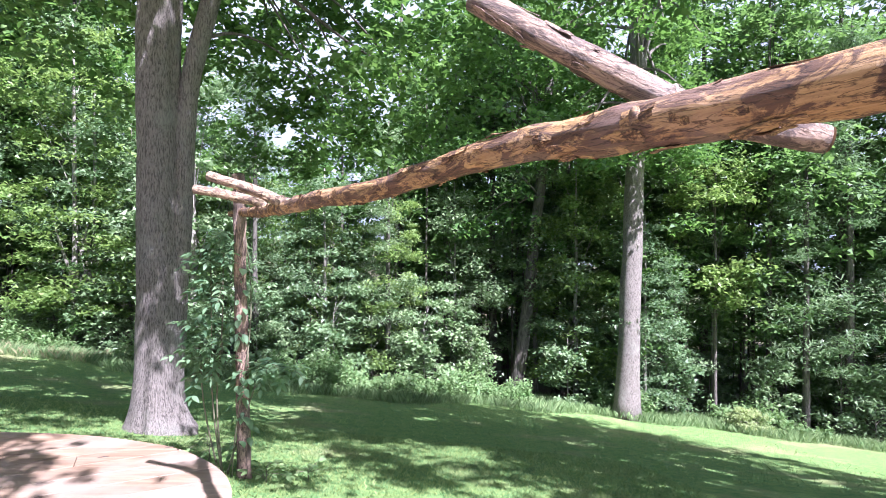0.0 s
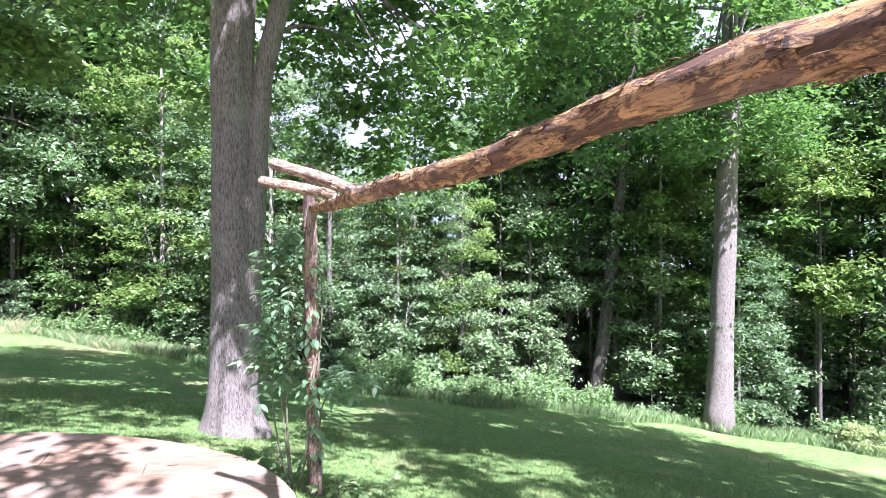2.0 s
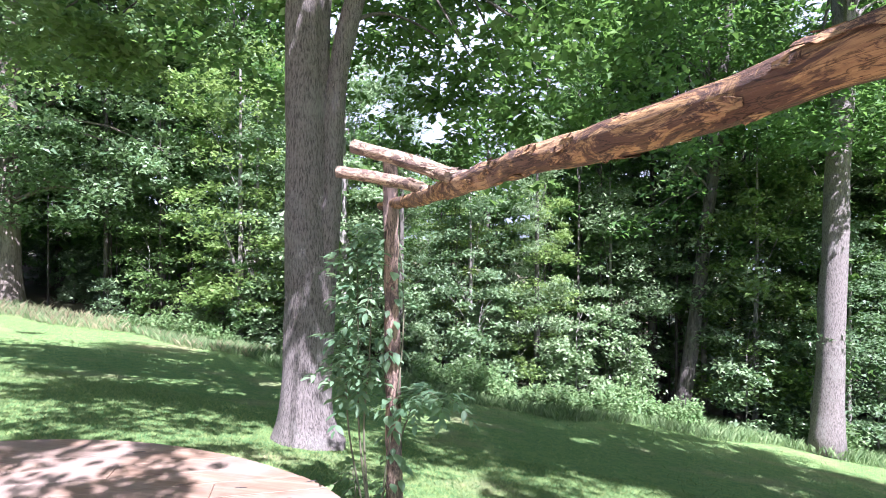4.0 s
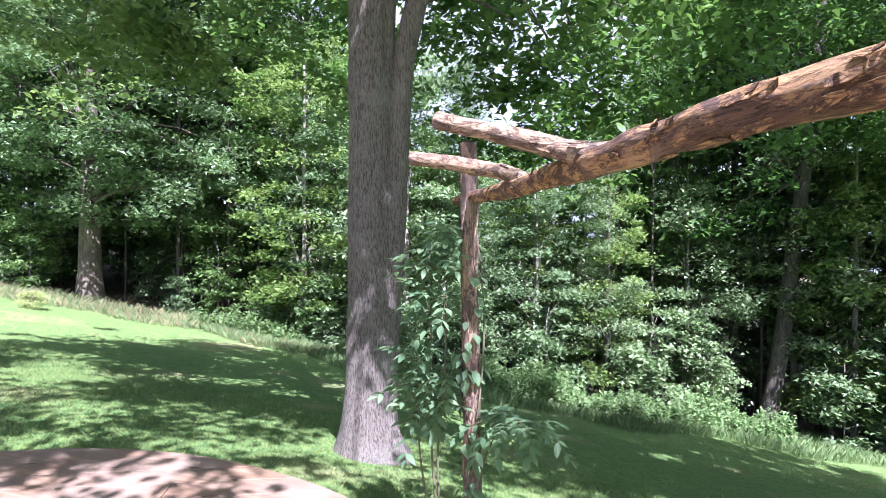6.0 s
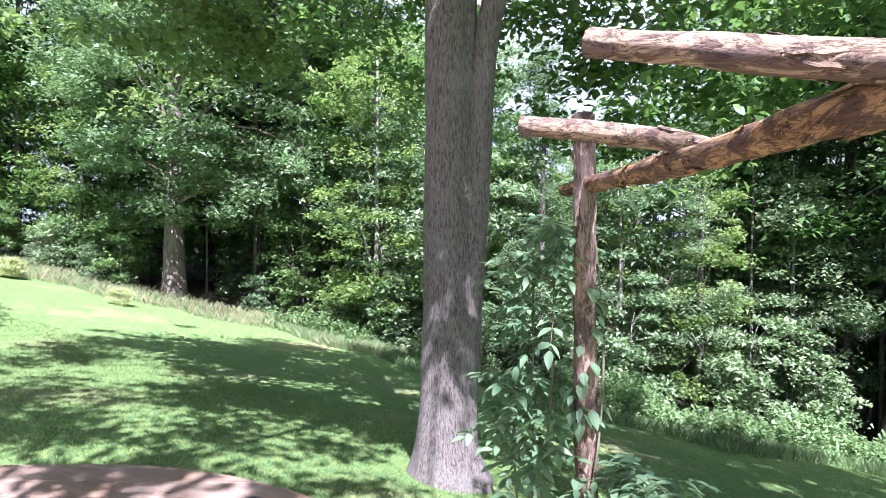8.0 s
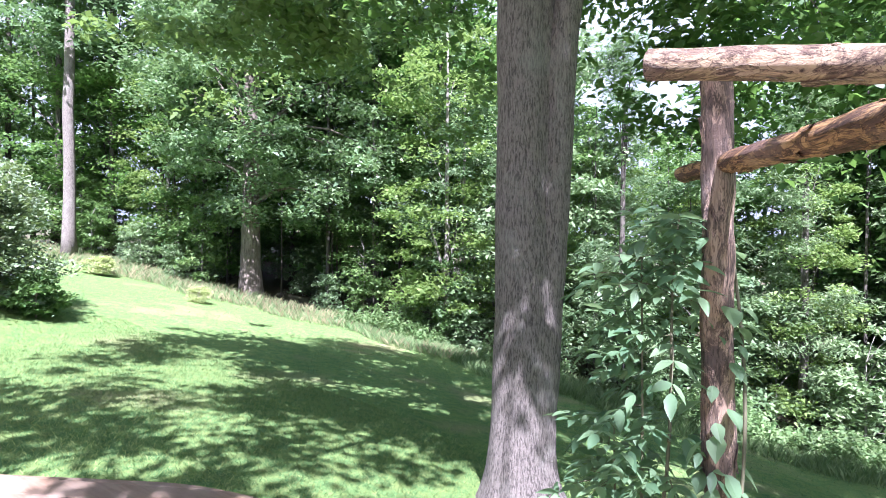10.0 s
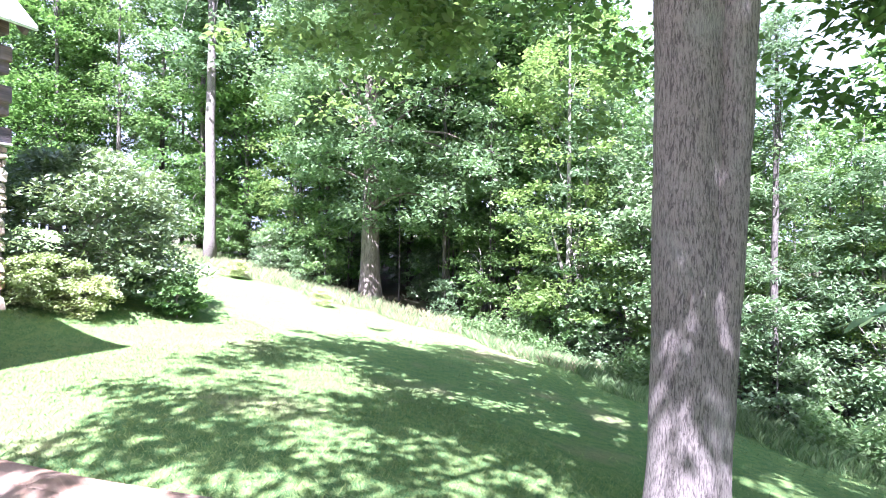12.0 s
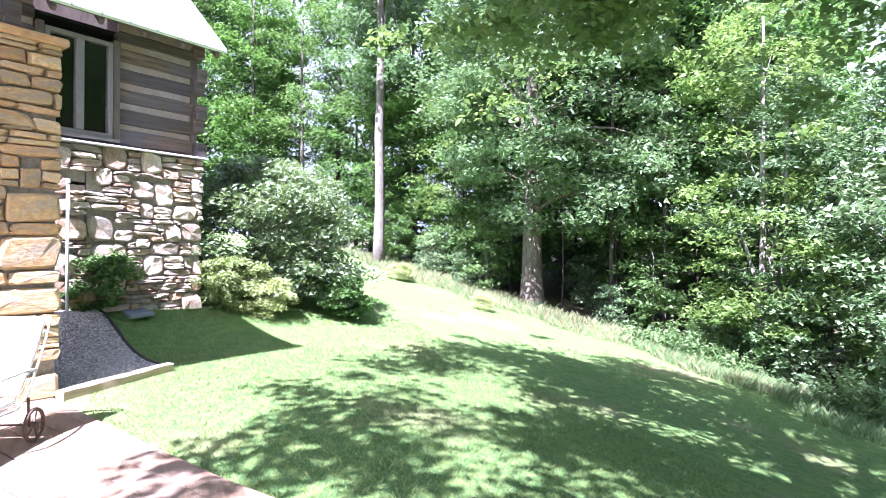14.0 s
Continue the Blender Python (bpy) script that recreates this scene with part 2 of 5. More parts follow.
def leaf_tris(rng, centres, size, aspect=0.6, flat=0.5):
    """Small three-cornered leaves, for trees seen from afar."""
    n = len(centres)
    a = rng.uniform(0, 2 * math.pi, n)
    along = np.stack([np.cos(a), np.sin(a), rng.normal(-0.2, 0.45, n)], -1)
    up = rng.normal(0, 1 - flat, (n, 3)) + (0, 0, 1)
    side = np.cross(along, up)
    side /= np.linalg.norm(side, axis=1, keepdims=True) + 1e-6
    s = (size * rng.uniform(0.6, 1.35, n))[:, None]
    return np.stack([centres - along * s * 0.45 - side * s * aspect * 0.5, centres - along * s * 0.3 + side * s * aspect * 0.5, centres + along * s * 0.6], 1)


def leaf_quads(rng, centres, size, aspect=0.5, droop=0.15, flat=0.6):
    """Folded leaf blades at the centres, turned at random, more or less level."""
    n = len(centres)
    a = rng.uniform(0, 2 * math.pi, n)
    along = np.stack([np.cos(a), np.sin(a), rng.normal(-droop, 0.45, n)], -1)
    along /= np.linalg.norm(along, axis=1, keepdims=True)
    up = rng.normal(0, 1 - flat, (n, 3)) + (0, 0, 1)
    side = np.cross(along, up)
    side /= np.linalg.norm(side, axis=1, keepdims=True) + 1e-6
    lift = np.cross(side, along)
    s = (size * rng.uniform(0.65, 1.3, n))[:, None]
    base, tip = centres - along * s * 0.5, centres + along * s * 0.5
    left = centres + side * s * aspect * 0.5 + lift * s * 0.12
    right = centres - side * s * aspect * 0.5 + lift * s * 0.12
    return np.stack([base, right, tip, left], 1)


# ---- the lie of the land ----
DECK = [(-10.15, 2.55), (-8.8, 3.12), (-7.7, 3.60), (-6.7, 4.06), (-6.1, 4.38), (-5.5, 4.72), (-4.97, 5.0), (-4.5, 5.13), (-4.0, 5.2), (-3.34, 5.17),
        (-2.77, 5.06), (-2.16, 4.83), (-1.7, 4.48), (-1.42, 4.1), (-1.2, 3.5), (-0.9, 2.9), (2.6, 2.2), (2.6, -5.5), (-10.15, -5.5)]
DECK_A, DECK_B = np.array(DECK), np.roll(np.array(DECK), -1, axis=0)


def deck_distance(x, y):
    """Metres from the deck's outline, minus inside it."""
    p = np.stack([x, y], -1)[..., None, :]
    d = DECK_B - DECK_A
    u = np.clip(((p - DECK_A) * d).sum(-1) / (d * d).sum(-1), 0, 1)
    far = np.linalg.norm(p - DECK_A - u[..., None] * d, axis=-1).min(-1)
    y0, y1 = DECK_A[:, 1], DECK_B[:, 1]
    px, py = p[..., 0], p[..., 1]
    cross = ((y0 > py) != (y1 > py)) & (px < (DECK_B[:, 0] - DECK_A[:, 0]) * (py - y0) / (y1 - y0 + 1e-9) + DECK_A[:, 0])
    return np.where(cross.sum(-1) % 2 == 1, -far, far)


def height(x, y):
    """The ground: a hillside that falls away from the house, levelled round the deck."""
    x, y = np.asarray(x, float), np.asarray(y, float)
    cx, cy = np.clip(x, -32, 14), np.clip(y, -8, 30)
    z = 0.96233 - 0.08398 * cx - 0.29961 * cy + 0.00033 * cx * cx - 0.00192 * cx * cy + 0.00403 * cy * cy
    z = z - 0.05 * np.maximum(x - 14, 0) + 0.03 * np.maximum(-32 - x, 0) + 0.02 * np.maximum(y - 30, 0)
    d = deck_distance(x, y)
    house = np.maximum((x + 13.2) * 0.909 + (y - 4.4) * 0.416, 0)
    cap = -0.03 + 0.03 * np.maximum(d, 0) + 0.65 * np.exp(-((house / 0.95) ** 2))
    k = np.clip(0.08 + 0.05 * d, 0.08, 0.32)
    z = np.where(d < 9, -k * np.log(np.exp(-np.clip(z, -9, 9) / k) + np.exp(-np.clip(cap, -9, 9) / k)), z)
    z = np.where(d < 0.0, np.minimum(z, -0.12), z)
    return z + 0.03 * np.sin(x * 0.9 + 1) * np.cos(y * 0.8)


def hz(x, y):
    return float(height(x, y))


EDGE = [(-46, -12), (-39, 0), (-34, 8), (-30.5, 12.3), (-27, 13.0), (-23.7, 13.0), (-18.5, 14.2), (-15.6, 15.4), (-11.0, 16.0), (-7.7, 15.3), (-4.2, 15.0), (-1.3, 15.6),
        (1.2, 17.2), (4.0, 18.0), (7.5, 18.2), (11, 17.6), (15, 16.2), (20, 14.5), (27, 13)]


def edge_y(x):
    """Where the mown lawn ends."""
    return np.interp(x, [p[0] for p in EDGE], [p[1] for p in EDGE])


# ---- ground ----
def build_ground():
    xs = np.concatenate([np.linspace(-900, -60, 12), np.linspace(-55, -22, 34), np.linspace(-21.6, 14, 179), np.linspace(15, 45, 31), np.linspace(60, 900, 12)])
    ys = np.concatenate([np.linspace(-900, -40, 10), np.linspace(-35, -6, 24), np.linspace(-5.8, 22, 140), np.linspace(23, 60, 38), np.linspace(75, 900, 10)])
    X, Y = np.meshgrid(xs, ys)
    Z = height(X, Y)
    verts = np.stack([X.ravel(), Y.ravel(), Z.ravel()], -1)
    w = len(xs)
    faces = [(j * w + i, j * w + i + 1, (j + 1) * w + i + 1, (j + 1) * w + i) for j in range(len(ys) - 1) for i in range(w - 1)]
    ob = raw("ground", verts, faces, GROUND, smooth=True)
    ob.data.materials.append(LITTER)
    cx, cy = (X[:-1, :-1] + X[1:, 1:]).ravel() / 2, (Y[:-1, :-1] + Y[1:, 1:]).ravel() / 2
    woods = (cy > edge_y(cx) + 1.2)
    ob.data.polygons.foreach_set("material_index", woods.astype(np.int32))
    tagged(ob, "mown green lawn on a slope, running into leaf litter under the trees", "ground", kind="structure")


build_ground()


# ---- trees ----
def crown_mesh(name, seed, n_clumps, leaves, radius, low, high, size, mat, clump=0.9, shape="round", aspect=0.8, hollow=0.45, shift=(0, 0)):
    """A crown of leaf clumps in tiers, with gaps; its foot is at the trunk's foot."""
    rng = np.random.default_rng(seed)
    cs = []
    while len(cs) < n_clumps:
        h = rng.uniform(0, 1)
        wide = {"round": math.sin(math.pi * min(max(0.12 + 0.80 * h, 0), 1)) ** 0.6, "cone": 1.02 - 0.9 * h, "tall": 0.75 + 0.25 * math.sin(math.pi * h)}[shape]
        a = rng.uniform(0, 2 * math.pi)
        r = radius * wide * math.sqrt(rng.uniform(hollow**2, 1)) * (0.8 + 0.35 * noise.noise(Vector((math.cos(a) * 1.5, math.sin(a) * 1.5, h * 4 + seed))))
        cs.append((shift[0] + r * math.cos(a), shift[1] + r * math.sin(a), low + (high - low) * h))
    cs = np.array(cs)
    k = np.repeat(np.arange(n_clumps), leaves)
    spread = clump * rng.uniform(0.5, 1.35, n_clumps)[k, None]
    off = rng.normal(0, 1, (len(k), 3))
    off /= np.linalg.norm(off, axis=1, keepdims=True)
    off *= rng.uniform(0, 1, (len(k), 1)) ** 0.5
    off *= np.array([1, 1, 0.38]) * spread
    off[:, 2] -= 0.22 * (off[:, 0] ** 2 + off[:, 1] ** 2) / clump
    return quads_mesh(name, leaf_tris(rng, cs[k] + off, size, aspect).reshape(-1, 3), len(k), mat, 3), cs


def trunk_bmesh(seed, tall, r0, r1, lean=(0, 0), sides=10, limbs=(), flare=0.5, limb_r=0.3, limb_low=0.2):
    """A tapered trunk with a root flare and limbs out to given places."""
    rng = random.Random(seed)
    n = 16 if sides > 10 else 9
    pts = [(lean[0] * (i / n) + 0.10 * r0 * 6 * noise.noise(Vector((seed, i * 5.6 / n, 0))) * (i / n), lean[1] * (i / n) + 0.6 * r0 * noise.noise(Vector((seed + 9, i * 5.6 / n, 0))) * (i / n), tall * (i / n) ** 1.25 - 0.25 * (i == 0)) for i in range(n + 1)]
    radii = [(r0 + (r1 - r0) * p[2] / tall) * (1 + flare * math.exp(-max(p[2], 0) / (1.6 * r0))) for p in pts]
    bm = tube(pts, radii, sides, 0.10, seed, ridge=0.06)
    for c in limbs:
        z = max(min(c[2] * rng.uniform(0.55, 0.85), tall * 0.96), tall * limb_low * rng.uniform(1.0, 1.7))
        i = min(range(n + 1), key=lambda k: abs(pts[k][2] - z))
        a, b = Vector(pts[i]), Vector(c)
        mid = a.lerp(b, 0.5) + Vector((0, 0, 0.12 * (b - a).length))
        line = smooth_line([a, mid, b], 6)
        rr = max(radii[i] * limb_r, 0.015)
        t = tube(line, [rr * (1 - 0.8 * k / 5) for k in range(6)], 4, 0.1, seed, caps=False)
        me = bpy.data.meshes.new("limb")
        t.to_mesh(me)
        t.free()
        bm.from_mesh(me)
        bpy.data.meshes.remove(me)
    return bm


KINDS = {}


def tree_kind(key, seed, tall, r0, n_clumps, leaves, radius, low, high, size, leaf, wood, clump=0.9, shape="round", lean=(0, 0), aspect=0.8, hollow=0.45, n_limbs=9, flare=0.4, sides=7, limb_low=0.2, taper=0.25, shift=(0, 0)):
    crown, cs = crown_mesh("crown", seed, n_clumps, leaves, radius, low, high, size, leaf, clump, shape, aspect, hollow, shift)
    rng = random.Random(seed)
    ends = [tuple(c) for c in rng.sample(list(cs), min(n_limbs, len(cs)))]
    trunk = mesh_of("trunk", trunk_bmesh(seed, tall, r0, r0 * taper, lean, sides, ends, flare, limb_low=limb_low), wood)
    trunk.polygons.foreach_set("use_smooth", [True] * len(trunk.polygons))
    KINDS[key] = (trunk, crown)


def plant_tree(key, x, y, turn, scale, label, category="tree", group="", name="tree"):
    e = thing(name, (x, y, hz(x, y)), label, category, group)
    e.matrix_basis = pose(x, y, hz(x, y), 0, 0, turn) @ Matrix.Diagonal((scale, scale, scale, 1))
    for nm, me in zip(("trunk", "crown"), KINDS[key]):
        o = new(nm, me)
        o.parent = e
    return e


tree_kind("edge1", 3, 13, 0.16, 105, 135, 3.0, 1.8, 14, 0.145, LEAF_DEEP, DARKBARK, 0.95, "tall")
tree_kind("edge2", 5, 12, 0.14, 95, 135, 2.7, 0.9, 12.5, 0.14, LEAF_OAK, DARKBARK, 0.9, "tall")
tree_kind("edge3", 8, 10, 0.11, 85, 140, 2.3, 0.6, 9.5, 0.13, LEAF_COOL, GREYBARK, 0.85, "round")
tree_kind("lime1", 11, 11, 0.12, 88, 140, 2.5, 1.2, 11, 0.135, LEAF_LIME, GREYBARK, 0.85, "tall")
tree_kind("limehigh", 12, 10, 0.08, 42, 140, 2.0, 4.2, 9.5, 0.14, LEAF_LIME, DARKBARK, 0.85, "round")
tree_kind("high1", 13, 15, 0.10, 95, 125, 2.9, 2.9, 15.5, 0.15, LEAF_DEEP, DARKBARK, 1.0, "round", n_limbs=10)
tree_kind("high2", 15, 14, 0.085, 90, 125, 2.7, 2.3, 14.5, 0.145, LEAF_OAK, DARKBARK, 0.95, "tall", n_limbs=10)
tree_kind("wood1", 14, 17, 0.17, 66, 100, 2.8, 6.0, 18, 0.21, LEAF_DEEP, DARKBARK, 1.1, "round", n_limbs=7)
tree_kind("wood2", 17, 18, 0.15, 66, 100, 2.6, 4.0, 19, 0.21, LEAF_OAK, DARKBARK, 1.1, "tall", n_limbs=7)
tree_kind("pine", 20, 13, 0.15, 85, 150, 2.7, 1.6, 13, 0.16, LEAF_COOL, DARKBARK, 0.85, "cone", aspect=0.3)
tree_kind("bush", 23, 1.6, 0.03, 36, 85, 0.9, 0.2, 2.2, 0.105, LEAF_COOL, GREYBARK, 0.45, "round", n_limbs=8)
tree_kind("pale", 29, 2.2, 0.03, 42, 85, 1.1, 0.15, 3.0, 0.11, LEAF_MAPLE, GREYBARK, 0.5, "tall", n_limbs=8)
tree_kind("brush", 26, 2.4, 0.03, 42, 85, 1.1, 0.2, 3.4, 0.115, LEAF_DEEP, GREYBARK, 0.5, "tall", n_limbs=8)


def build_woods():
    rng = random.Random(4)
    front = [("edge1", "tall dark green broadleaf tree at the wood's edge"), ("edge2", "leafy young oak at the wood's edge"), ("edge3", "pale green young broadleaf tree"), ("pine", "feathery white pine at the wood's edge"), ("lime1", "bright yellow-green young tree in sunlight")]
    taken = [(-28.1, 13.6), (-20.35, 16.95), (2.45, 20.8), (5.75, 18.4)]

    def low_sky(x, y):
        """The clearing beyond the slope, where the trees stand lower and the sky shows."""
        return -0.56 < (x + 1.4) / max(y - 2.5, 1) < -0.03

    def clear_view(x, y):
        """The gap in the undergrowth before the slim leaning tree."""
        return y < 21.2 and abs(x + 0.7 - (y - 1.5) * 0.163) < 1.25

    def dark_floor(x):
        """Where the wood's floor lies open and dark under high crowns."""
        return -21.5 < x < -12.2 or x > 6.5

    high = [("high1", "tall dark broadleaf tree with a high crown"), ("high2", "slim oak with a high crown"), ("pine", "feathery white pine with pale tiers")]
    x = -50.0
    while x < 30:
        key, label = rng.choices(front, (3.5, 3, 4, 2.2, 1.5))[0]
        # darker leaf kinds behind the house, shade put into the leaf colour
        if x < -27:
            key, label = front[1] if rng.random() < 0.6 else front[0]
        if dark_floor(x):
            key, label = rng.choices(high, (4, 4, 2.2 if x > 0 else 0))[0]
            y = float(edge_y(x)) + rng.uniform(4.2, 6.5)
        y = float(edge_y(x)) + rng.uniform(3.0, 6.0)
        s = rng.uniform(0.85, 1.25)
        # paler leaf kinds in the clearing, sunlight put into the leaf colour
        if low_sky(x, y):
            key, label = rng.choices(front, (1, 1, 4, 3, 3))[0]
            s = rng.uniform(0.55, 0.72)
        if all(math.hypot(x - a, y - b) > 1.6 for a, b in taken) and not clear_view(x, y):
            plant_tree(key, x, y, rng.uniform(0, 360), s, label, group="trees along the wood's edge")
        x += rng.uniform(1.7, 2.7) if x > -33 else rng.uniform(1.0, 1.6)
    # the last three are added to lighten a dim stretch by leaf colour
    for key, x, y, s, label in [("pine", 8.6, 21.6, 0.85, "feathery white pine with pale tiers"), ("pine", 12.4, 19.9, 0.9, "feathery white pine with pale tiers"), ("edge3", 0.3, 20.6, 0.75, "pale green young broadleaf tree"), ("limehigh", 9.6, 20.6, 1.0, "bright yellow-green young tree in sunlight"),
                                ("edge3", -8.3, 18.8, 1.08, "pale green young broadleaf tree"), ("pine", -6.2, 18.6, 0.78, "feathery white pine with pale tiers"), ("edge3", -4.0, 18.9, 0.7, "pale green young broadleaf tree"), ("lime1", -2.0, 19.4, 0.6, "bright yellow-green young tree in sunlight"), ("edge3", 3.4, 22.0, 1.0, "pale green young broadleaf tree"), ("lime1", 4.7, 20.9, 0.85, "bright yellow-green young tree in sunlight"), ("edge3", 6.9, 20.0, 0.7, "pale green young broadleaf tree")]:
        plant_tree(key, x, y, rng.uniform(0, 360), s, label, group="trees along the wood's edge")
    forked = plant_tree("lime1", -11.9, 18.3, 40, 0.95, "yellow-green young tree with a pale forked trunk")
    for tip, bend in (((-0.62, -0.30, 4.4), (-0.30, -0.12, 3.2)), ((0.50, 0.36, 4.8), (0.22, 0.14, 3.3))):
        part("fork", tube(smooth_line([(0, 0, 2.3), bend, tip], 8), [0.075 - 0.05 * k / 7 for k in range(8)], 7, 0.1, 3), GREYBARK, forked, smooth=True)
    for row, (off, step) in enumerate(((8, 2.6), (12.5, 2.9), (18, 3.3), (25, 3.7), (33, 4.6))):
        x = -66.0
        while x < 46:
            y = float(edge_y(x)) + off + rng.uniform(-1.8, 1.8)
            s = rng.uniform(0.85, 1.25)
            s *= (1.0, 0.92, 0.8, 0.75, 0.75)[row]
            if low_sky(x, y):
                s *= (0.52, 0.58, 0.72, 0.82, 0.9)[row]
            plant_tree(rng.choice((("wood1", "wood2", "high2") if dark_floor(x) else ("wood2", "edge2", "wood1", "far2"), ("wood1", "wood2", "far1", "far2"), ("far1", "far2"), ("far1", "far2"), ("far1", "far2"))[row]), x, y, rng.uniform(0, 360), s, "slim dark forest tree deep in the wood", group="trees inside the wood")
            x += rng.uniform(0.7, 1.3) * step
    for _ in range(105):
        x = rng.uniform(-30, 20)
        y = float(edge_y(x)) + rng.uniform(3.5, 11)
        if clear_view(x, y):
            continue
        plant_tree("thin", x, y, rng.uniform(0, 360), rng.uniform(0.5, 0.7) if low_sky(x, y) else rng.uniform(0.7, 1.1), "thin dark sapling trunk in the wood", group="thin trunks inside the wood")
    for _ in range(64):
        x = rng.uniform(-36, 22)
        y = float(edge_y(x)) + rng.uniform(6, 20)
        if dark_floor(x):
            y = float(edge_y(x)) + rng.uniform(6.5, 13)
        plant_tree(rng.choice(("bush", "brush")), x, y, rng.uniform(0, 360), rng.uniform(0.8, 1.6), "leafy undergrowth bush deep in the wood", "bush", "undergrowth inside the wood", "bush")
    x = -46.0
    while x < 26:
        y = float(edge_y(x)) + rng.uniform(2.0, 4.6)
        if not clear_view(x, y) and rng.random() < (0.12 if dark_floor(x) else 0.45 if x > 2.4 else 1) and math.hypot(x + 19.2, y - 16) > 2.8 and math.hypot(x + 26.6, y - 13.2) > 2:
            # paler bushes past x = -11 paint sunlight on the undergrowth
            plant_tree(rng.choice(("pale", "pale", "bush") if x > -11 else ("bush", "brush", "brush")), x, y, rng.uniform(0, 360), rng.uniform(0.6, 1.15), "leafy undergrowth bush at the wood's edge", "bush", "undergrowth at the wood's edge", "bush")
        x += rng.uniform(0.6, 1.2)
    for key, x, y, s, turn, label in [("maple", -20.35, 16.95, 1.0, 30, "big broad maple with tiers of pale leaves in sun"), ("pole", -28.1, 13.6, 1.0, 80, "tall straight pale trunk with a high crown"),
                                      ("lean", 2.45, 20.8, 1.0, 0, "dark slim tree leaning at the lawn's edge"), ("grey", 5.75, 18.4, 1.0, 40, "tall grey tree on the lawn's edge")]:
        plant_tree(key, x, y, turn, s, label)


tree_kind("maple", 41, 15, 0.40, 450, 200, 7.0, 2.9, 16, 0.15, LEAF_MAPLE, MAPLEBARK, 1.05, "round", n_limbs=34, sides=14, limb_low=0.25, hollow=0.5, shift=(1.9, 0.6))
tree_kind("pole", 43, 17, 0.27, 80, 110, 3.0, 9.0, 17.5, 0.20, LEAF_COOL, OAK, 1.0, "round", n_limbs=14, limb_low=0.6, taper=0.5)
tree_kind("lean", 45, 15, 0.24, 58, 160, 3.4, 5.4, 15, 0.145, LEAF_OAK, DARKBARK, 1.0, "round", lean=(1.6, 0), n_limbs=18, sides=12, limb_low=0.4, taper=0.5)
tree_kind("grey", 47, 18, 0.36, 105, 190, 4.4, 8.2, 18, 0.145, LEAF_OAK, OAK, 1.1, "round", lean=(0.9, 0), n_limbs=26, sides=14, limb_low=0.5, taper=0.55)
tree_kind("far1", 51, 18, 0.18, 48, 60, 3.2, 3.5, 19, 0.36, LEAF_DEEP, DARKBARK, 1.35, "tall", n_limbs=6)
tree_kind("far2", 53, 17, 0.18, 48, 60, 3.2, 1.5, 17, 0.36, LEAF_OAK, DARKBARK, 1.35, "tall", n_limbs=6)
tree_kind("thin", 55, 12, 0.055, 30, 44, 1.4, 4.5, 12, 0.18, LEAF_DEEP, DARKBARK, 0.8, "tall", n_limbs=8)
build_woods()


def backdrop():
    """Bright haze of the open sky, far beyond the wood."""
    m, n, l, b = material("bright_haze")
    b.inputs["Base Color"].default_value = (0, 0, 0, 1)
    b.inputs["Emission Color"].default_value = (0.84, 0.93, 1.0, 1)
    b.inputs["Emission Strength"].default_value = 0.28
    verts, faces = [], []
    for i in range(49):
        a = radians(-40 + 250 * i / 48)
        verts += [(190 * math.cos(a), 190 * math.sin(a), -40), (190 * math.cos(a), 190 * math.sin(a), 135)]
    faces = [(2 * i, 2 * i + 2, 2 * i + 3, 2 * i + 1) for i in range(48)]
    tagged(raw("backdrop", verts, faces, m, smooth=True), "pale bright hazy sky beyond the wood", "sky", kind="structure")


backdrop()


# ---- grass ----
def blades(rng, x, y, tall, width, lean=0.35):
    """Bent grass blades standing on the ground."""
    n = len(x)
    base = np.stack([x, y, height(x, y) - 0.01], -1)
    a = rng.uniform(0, 2 * math.pi, n)
    h = tall * rng.uniform(0.5, 1.4, n)
    side = np.stack([np.cos(a), np.sin(a), np.zeros(n)], -1) * (width * rng.uniform(0.6, 1.4, n))[:, None]
    b = rng.uniform(0, 2 * math.pi, n)
    bend = np.stack([np.cos(b), np.sin(b), np.zeros(n)], -1) * (lean * h * rng.uniform(0.2, 1.4, n))[:, None]
    up = np.stack([np.zeros(n), np.zeros(n), h], -1)
    return np.stack([base - side / 2, base + side / 2, base + up * 0.6 + bend * 0.35 + side * 0.35, base + up + bend], 1)


def scatter(rng, n, x0, x1, y0, y1, keep):
    x, y = rng.uniform(x0, x1, n), rng.uniform(y0, y1, n)
    k = keep(x, y)
    return x[k], y[k]


